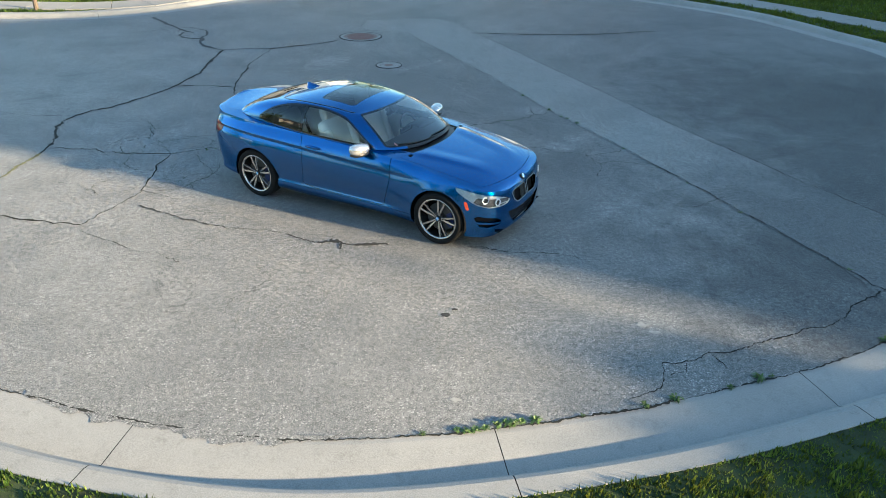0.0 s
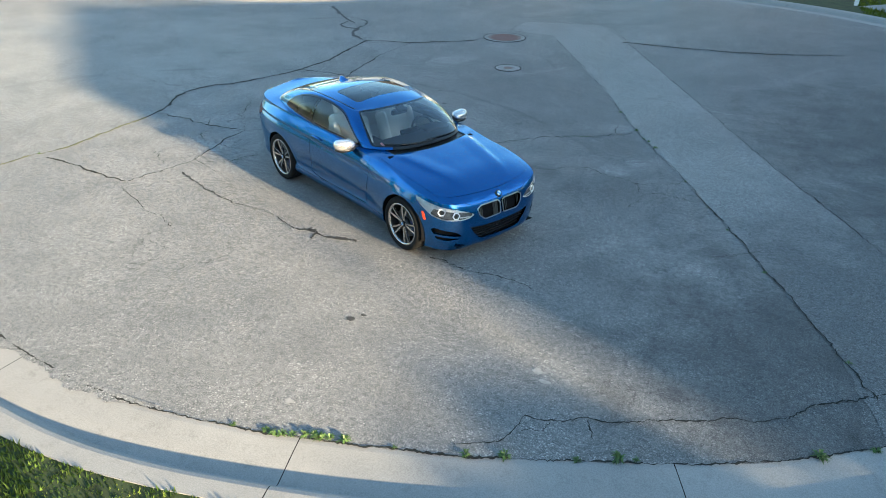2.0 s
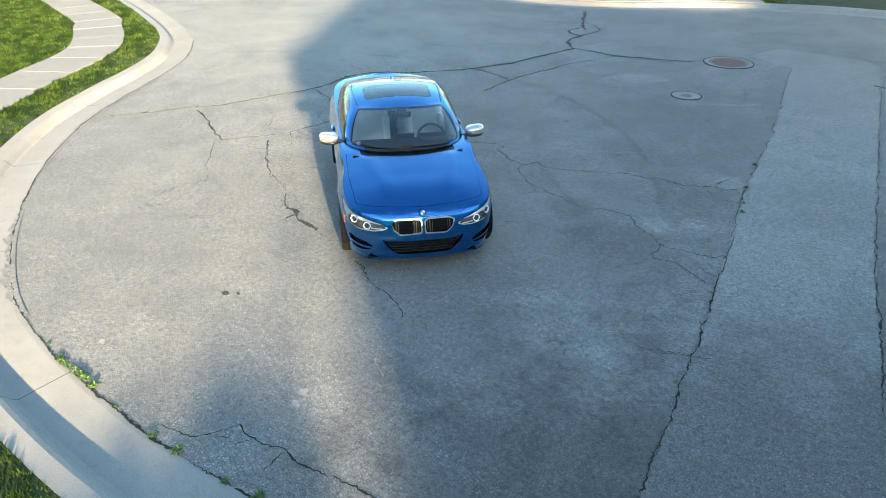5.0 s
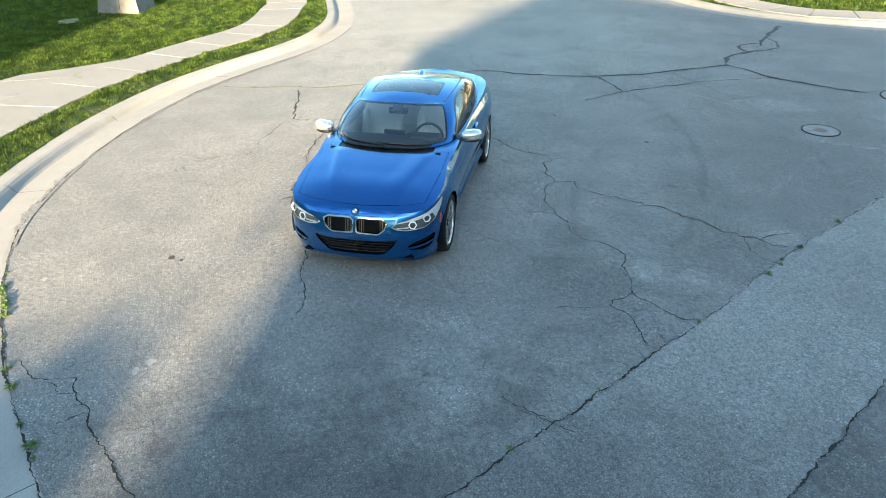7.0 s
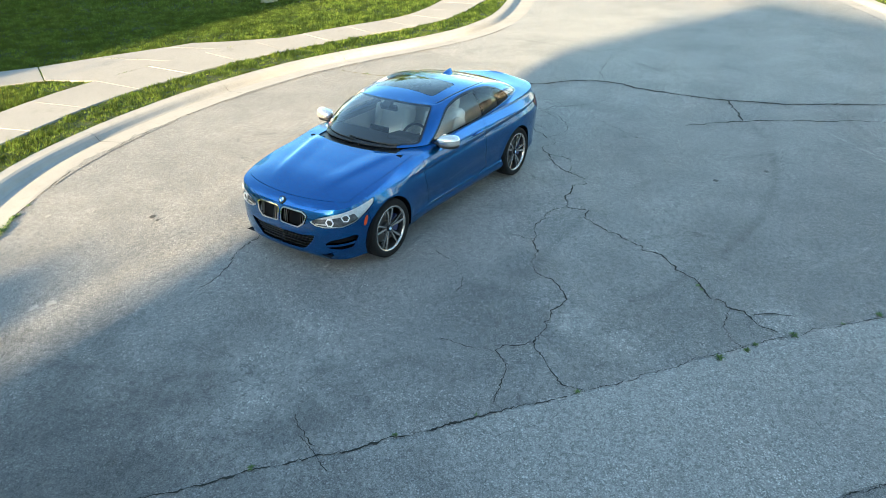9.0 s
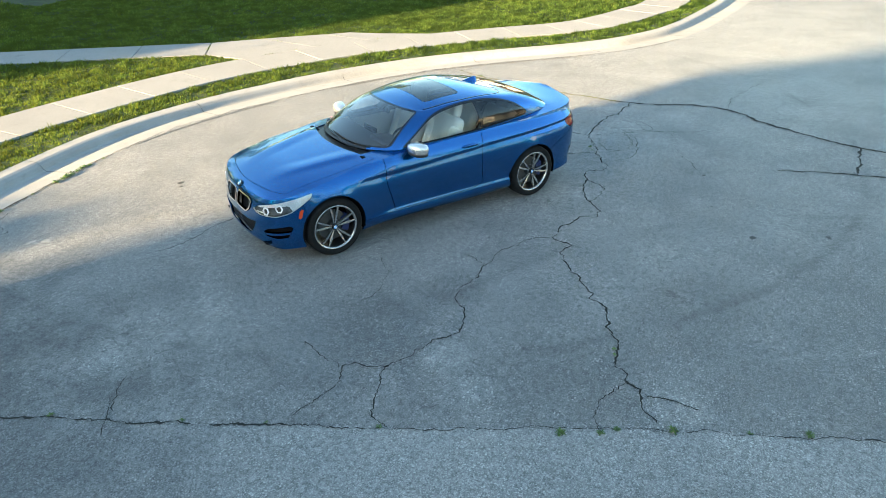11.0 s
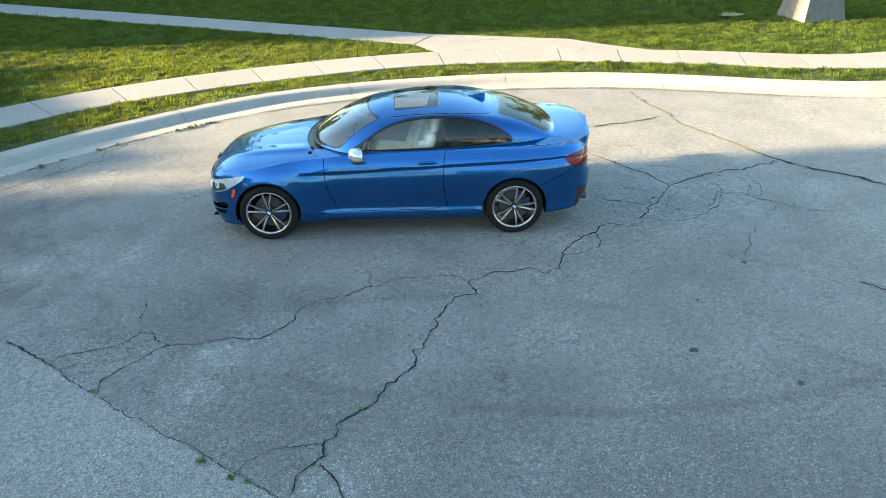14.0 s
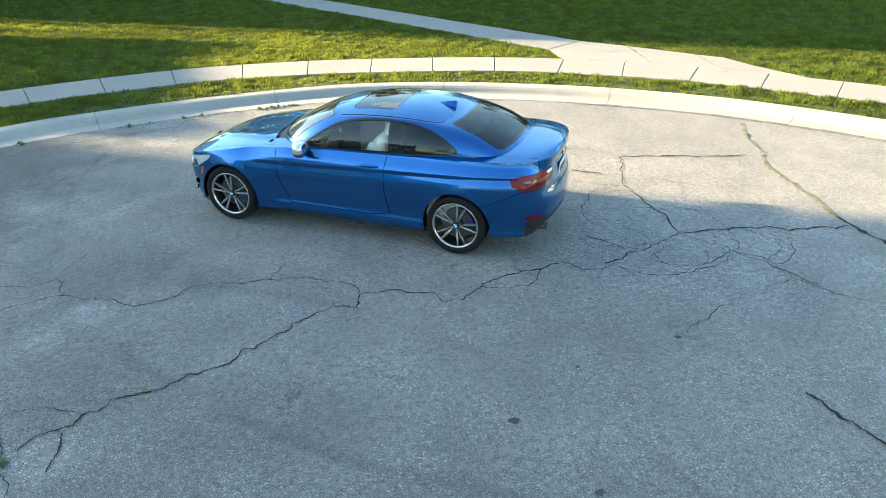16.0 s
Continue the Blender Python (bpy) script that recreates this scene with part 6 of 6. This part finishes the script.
def hedge(u0, u1, a, h0, h1, seed, label):
    ob = tagged(new("hedge"), label, "hedge")
    g = np.random.default_rng(seed)
    spots = []
    k = int((u1 - u0) / 0.28) + 1
    for i in range(k):
        u = u0 + (u1 - u0) * i / (k - 1)
        h = h0 + (h1 - h0) * i / (k - 1) + g.normal(0, 0.07)
        for z in np.arange(0.5, h, 0.55):
            x, y, _ = plan(u + g.normal(0, 0.08), a + g.normal(0, 0.2))
            spots.append((x, y, min(z, h - 0.42), 0.45))
        x, y, _ = plan(u, a)
        spots.append((x, y, h - 0.4, 0.42))
    leaf_cloud("foliage", spots, 800, 0.10, LEAF, ob, seed + 3)
    return ob


# further unseen blockers, added to extend, soften and dapple the shade
house(19.0, 27, 48, -44, -32, 9.4, 11.8, "unseen two-storey house with pale siding and dark shingles, added to cast shade")
house(-19.0, -9.5, -1.9, -30, -20, 8.2, 10.4, "unseen two-storey house with pale siding and dark shingles, added to cast shade")
x, y, _ = plan(6.55, -19.2)
tree(x, y, 5.4, 0.75, 61, "unseen slender green tree beside the house corner, added to soften its shadow", 90, 0.09, 0.3)
x, y, _ = plan(9.2, -31.6)
tree(x, y, 10.9, 1.45, 63, "unseen tall green tree behind the house, added to shape its shadow", 120, 0.15, 0.45)
hedge(0.3, 6.0, -20, 3.9, 4.5, 3, "unseen tall green hedge, added to cast shade")
for i, (u, a, h, r) in enumerate(((-1.55, -19.0, 7.2, 0.75), (-0.4, -22, 5.0, 1.1))):
    x, y, _ = plan(u, a)
    tree(x, y, h, r, 40 + i, "unseen narrow green tree, added to dapple the lawn's light", 130, 0.12, 0.1)

# ---- unseen houses and trees added round about, closing the place for reflections and light ----
def neighbour(x, y, turn, wide, deep, eave, ridge, label):
    ob = tagged(new("house"), label, "house")
    ob.matrix_world = pose(x, y, 0.1, 0, 0, turn)
    w, d = wide / 2, deep / 2
    vs = [(-w, -d, 0), (w, -d, 0), (w, d, 0), (-w, d, 0), (-w, -d, eave), (w, -d, eave), (w, d, eave), (-w, d, eave), (-w, 0, ridge), (w, 0, ridge)]
    piece("wall", vs, [(0, 1, 5, 4), (1, 2, 6, 9, 5), (2, 3, 7, 6), (3, 0, 4, 8, 7)], PLASTER, ob)
    o = 0.4
    sl = (ridge - eave) / d
    r = [(-w - o, -d - o, eave - o * sl), (w + o, -d - o, eave - o * sl), (w + o, 0, ridge), (-w - o, 0, ridge), (-w - o, d + o, eave - o * sl), (w + o, d + o, eave - o * sl)]
    t = [(a, b, c + 0.2) for a, b, c in r]
    piece("roof", t + r, [(0, 1, 2, 3), (3, 2, 5, 4), (6, 9, 8, 7), (9, 10, 11, 8), (0, 6, 7, 1), (4, 5, 11, 10), (0, 3, 9, 6), (3, 4, 10, 9), (1, 7, 8, 2), (2, 8, 11, 5)], SHINGLE, ob)
    for sgn in (-1, 1):
        for fx in (-0.3, 0.0, 0.3):
            for z in ((1.0, 2.3), (3.7, 4.9)):
                if z[1] > eave - 0.2:
                    continue
                cx, yy = fx * wide, sgn * (d + 0.02)
                win = piece("window", [(cx - 0.7, yy, z[0]), (cx + 0.7, yy, z[0]), (cx + 0.7, yy, z[1]), (cx - 0.7, yy, z[1])], [(0, 1, 2, 3) if sgn < 0 else (3, 2, 1, 0)], GLOSS_BLACK, ob)
    return ob


for x, y, turn, wide, deep, eave, ridge in ((-20, -30, 8, 15, 10, 5.4, 8.2), (2, -34, -6, 14, 10, 5.4, 8.0), (-44, -4, 70, 13, 10, 5.2, 7.8), (-34, 40, 12, 15, 10, 5.4, 8.2), (-13, 44, -10, 14, 10, 5.4, 8.0), (9, 47, 5, 15, 11, 5.4, 8.3), (31, 33, -50, 14, 10, 5.4, 8.1)):
    neighbour(x, y, turn, wide, deep, eave, ridge, "unseen two-storey house with pale siding, added for reflections")
for i, (x, y, h, r) in enumerate(((-10, -24, 8.5, 2.6), (-30, -20, 9.5, 3.0), (-37, 6, 8, 2.6), (-40, 27, 9, 3), (-24, 37, 8, 2.6), (-3, 41, 8.5, 2.8), (20, 42, 9, 3.0), (-27, -12, 8, 2.6), (12, -34, 9, 3))):
    tree(x, y, h, r, 70 + i, "unseen broad green tree between the houses, added for reflections", 40, 0.2, 0.15)
for i, (x, y, h, r) in enumerate(((-13, -25, 12, 3.8), (-4, -27, 13, 4.0), (6, -25, 12, 3.8), (-22, -22, 12, 4.0), (-30, -14, 12, 4.0), (-40, 4, 12, 4.0), (-41, 24, 12, 4.0))):
    tree(x, y, h, r, 130 + i, "unseen tall broad green tree, added to darken reflections", 34, 0.36, 0.1)

# ---- covers in the road ----
def disc(name, x, y, r, z, material, parent, ring_w=0.0, seg=40):
    prof = [(0, z), (r - 0.012, z), (r, z - 0.006), (r, 0.0)] if not ring_w else [(r - ring_w, 0.0), (r - ring_w, z), (r, z), (r, 0.0)]
    vs = [(x + p * math.cos(2 * math.pi * i / seg), y + p * math.sin(2 * math.pi * i / seg), q) for i in range(seg) for p, q in prof]
    n = len(prof)
    fs = [(i * n + k, ((i + 1) % seg) * n + k, ((i + 1) % seg) * n + k + 1, i * n + k + 1) for i in range(seg) for k in range(n - 1)]
    return piece(name, vs, fs, material, parent)


manhole = tagged(new("manhole_cover"), "round rusty iron manhole cover in the asphalt", "manhole cover")
disc("collar", -2.20, 19.13, 0.55, 0.008, ASPHALT_STRIP, manhole)
disc("joint_ring", -2.20, 19.13, 0.56, 0.010, CRACK, manhole, 0.028)
disc("iron_frame", -2.20, 19.13, 0.43, 0.012, IRON, manhole, 0.05)
lid_ = disc("lid", -2.20, 19.13, 0.37, 0.011, plain("rusty_iron", (0.15, 0.075, 0.065), 0.75, 0.2, 0.3, 30), manhole)
for i in range(8):
    for j in range(8):
        px, py = -0.28 + 0.08 * i, -0.28 + 0.08 * j
        if px * px + py * py < 0.085:
            c = (-2.20 + px, 19.13 + py)
            piece("stud", [(c[0] - 0.02, c[1] - 0.02, 0.011), (c[0] + 0.02, c[1] - 0.02, 0.011), (c[0] + 0.02, c[1] + 0.02, 0.011), (c[0] - 0.02, c[1] + 0.02, 0.011), (c[0], c[1], 0.018)], [(0, 1, 4), (1, 2, 4), (2, 3, 4), (3, 0, 4)], IRON, lid_)
valve = tagged(new("valve_cover"), "small round concrete-collared valve cover in the asphalt", "valve cover")
disc("collar", -1.25, 16.17, 0.29, 0.007, ASPHALT_STRIP, valve)
disc("joint_ring", -1.25, 16.17, 0.30, 0.009, CRACK, valve, 0.022)
disc("lid", -1.25, 16.17, 0.10, 0.012, IRON, valve)
# oil spots and chips
for x, y, r in ((-1.63, 13.15, 0.042), (-2.01, 13.92, 0.035), (-3.29, 12.34, 0.030), (0.05, 6.05, 0.05), (0.15, 6.15, 0.03), (-2.3, 12.6, 0.02)):
    k = 11
    piece("oil_spot", [(x, y, 0.006)] + [(x + r * random.uniform(0.7, 1.3) * math.cos(6.283 * i / k), y + 0.8 * r * random.uniform(0.7, 1.3) * math.sin(6.283 * i / k), 0.006) for i in range(k)], [(0, i + 1, (i + 1) % k + 1) for i in range(k)], TAR, road)
PALE = plain("pale_chip", (0.29, 0.285, 0.27), 0.9, 0, 0.2, 20)
for x, y, r in ((2.02, 5.92, 0.07), (2.12, 5.80, 0.05), (0.15, 4.75, 0.05)):
    k = 9
    piece("pale_scuff", [(x, y, 0.005)] + [(x + r * random.uniform(0.5, 1.4) * math.cos(6.283 * i / k), y + 0.6 * r * random.uniform(0.5, 1.4) * math.sin(6.283 * i / k), 0.005) for i in range(k)], [(0, i + 1, (i + 1) % k + 1) for i in range(k)], PALE, road)


# ---- weeds in the joints ----
def weed(x, y, r, seed, label):
    """A rosette of narrow leaves out of one root."""
    g = np.random.default_rng(seed)
    r *= 0.46
    vs, fs = [(x, y, 0.004)], []
    for i in range(int(22 + 200 * r)):
        t = g.uniform(0, 6.283)
        d = np.array([math.cos(t), math.sin(t), 0])
        sd = np.array([-d[1], d[0], 0])
        c = np.array([x, y, 0.0])
        ln, wd, up = r * g.uniform(0.4, 1.15), r * g.uniform(0.06, 0.14), r * g.uniform(0.1, 0.65)
        o = len(vs)
        m = c + d * ln * 0.55 + np.array([0, 0, up])
        e = c + d * ln + np.array([0, 0, up * 0.6])
        vs += [tuple(m - sd * wd), tuple(e), tuple(m + sd * wd)]
        fs += [(0, o, o + 1, o + 2)]
    ob = piece("weed", vs, fs, WEED)
    return tagged(ob, label, "weed", "weeds in the joints")


spots_ = [(0.22, 4.36, 0.12), (0.38, 4.40, 0.12), (0.68, 4.48, 0.12), (0.55, 4.46, 0.13), (0.30, 4.37, 0.13), (0.48, 4.43, 0.14), (0.60, 4.46, 0.16), (0.80, 4.50, 0.15), (-0.13, 4.33, 0.08), (0.15, 4.37, 0.10), (1.75, 4.70, 0.13), (2.04, 4.80, 0.15), (2.57, 4.96, 0.10), (2.87, 5.09, 0.17), (3.0, 5.13, 0.08), (4.34, 5.70, 0.18), (4.76, 5.93, 0.12), (1.2, 4.57, 0.07)]
for i, (x, y, r) in enumerate(spots_):
    weed(x, y, r, 200 + i, "small leafy green weed at the gutter lip")
for i, (x, y, r) in enumerate(((2.93, 10.98, 0.08), (2.38, 12.23, 0.12), (2.24, 12.50, 0.09), (1.16, 12.31, 0.07), (1.24, 12.33, 0.06), (-3.72, 10.62, 0.09), (-3.6, 10.68, 0.06), (1.98, 12.98, 0.12), (1.57, 13.90, 0.11), (2.15, 12.6, 0.08), (3.28, 10.17, 0.05), (3.55, 9.57, 0.06), (3.97, 8.60, 0.08), (4.69, 7.10, 0.09), (1.75, 13.5, 0.07), (-6.75, 7.45, 0.10), (-6.5, 8.3, 0.08))):
    weed(x, y, r, 300 + i, "low green weed growing in a pavement crack")

# ---- the tapered pillar foot on the corner lawn ----
pillar = tagged(new("utility_pedestal"), "grey tapered concrete pedestal standing on the lawn", "pedestal")
c = np.array([(-15.05, 4.80), (-15.50, 3.62), (-16.66, 4.02), (-16.22, 5.20)])
m = c.mean(0)
vs = [(*q, 0.12) for q in c] + [(*(m + (q - m) * 0.97), 0.16) for q in c] + [(*(m + (q - m) * 0.66), 1.15) for q in c] + [(*(m + (q - m) * 0.70), 1.17) for q in c] + [(*(m + (q - m) * 0.70), 1.27) for q in c]
fs = [(4 * k + i, 4 * k + (i + 1) % 4, 4 * k + 4 + (i + 1) % 4, 4 * k + 4 + i) for k in range(4) for i in range(4)] + [(16, 17, 18, 19)]
piece("pedestal_body", vs, fs, CABINET, pillar)
p0, p1 = np.array(vs[4]) * 0.55 + np.array(vs[5]) * 0.45, np.array(vs[8]) * 0.55 + np.array(vs[9]) * 0.45
e = (np.array(vs[5]) - np.array(vs[4])) * 0.006
o = np.array([0.006, -0.002, 0.003])
piece("seam", [tuple(p0 - e + o), tuple(p0 + e + o), tuple(p1 + e + o), tuple(p1 - e + o)], [(0, 1, 2, 3)], CRACK, pillar)
bare = tagged(piece("bare_patch", [(-14.35 + 0.42 * random.uniform(0.7, 1.1) * math.cos(6.283 * i / 14), 3.05 + 0.30 * random.uniform(0.7, 1.1) * math.sin(6.283 * i / 14), 0.155) for i in range(14)], [tuple(range(14))], plain("dry_grass", (0.17, 0.155, 0.075), 0.95, 0, 0.3, 12)), "dry straw-coloured patch in the lawn", "dry patch")

# ---- street tree, post and low wall across the circle ----
tree(-11.9, 21.55, 5.6, 1.5, 91, "young street tree with a thin trunk", 70, 0.10, 0.5, 0.4)
post = tagged(new("mailbox_post"), "white square post in the grass strip", "post")
piece("shaft", [(6.95 + a * 0.06, 27.75 + b * 0.06, z) for z in (0.1, 1.15) for a, b in ((-1, -1), (1, -1), (1, 1), (-1, 1))], [(0, 1, 5, 4), (1, 2, 6, 5), (2, 3, 7, 6), (3, 0, 4, 7), (4, 5, 6, 7)], BADGE_WHITE, post)
part("post_cap", rbox((0.17, 0.17, 0.05), 0.012, (6.95, 27.75, 1.17)), BADGE_WHITE, post)
STONE = plain("rockery_stone", (0.13, 0.115, 0.13), 0.9, 0, 0.35, 8, 0.02)
rock = tagged(new("garden_wall"), "low wall of dark purplish rocks at the lawn edge", "wall")
for i in range(12):
    t = i / 11
    part("stone", blob((0.42, 0.34, 0.40), (13.3 + 3.4 * t + random.uniform(-0.05, 0.05), 26.9 - 1.6 * t + random.uniform(-0.08, 0.08), 0.28), (random.uniform(-20, 20), 0, random.uniform(0, 90)), 2.3), STONE, rock)
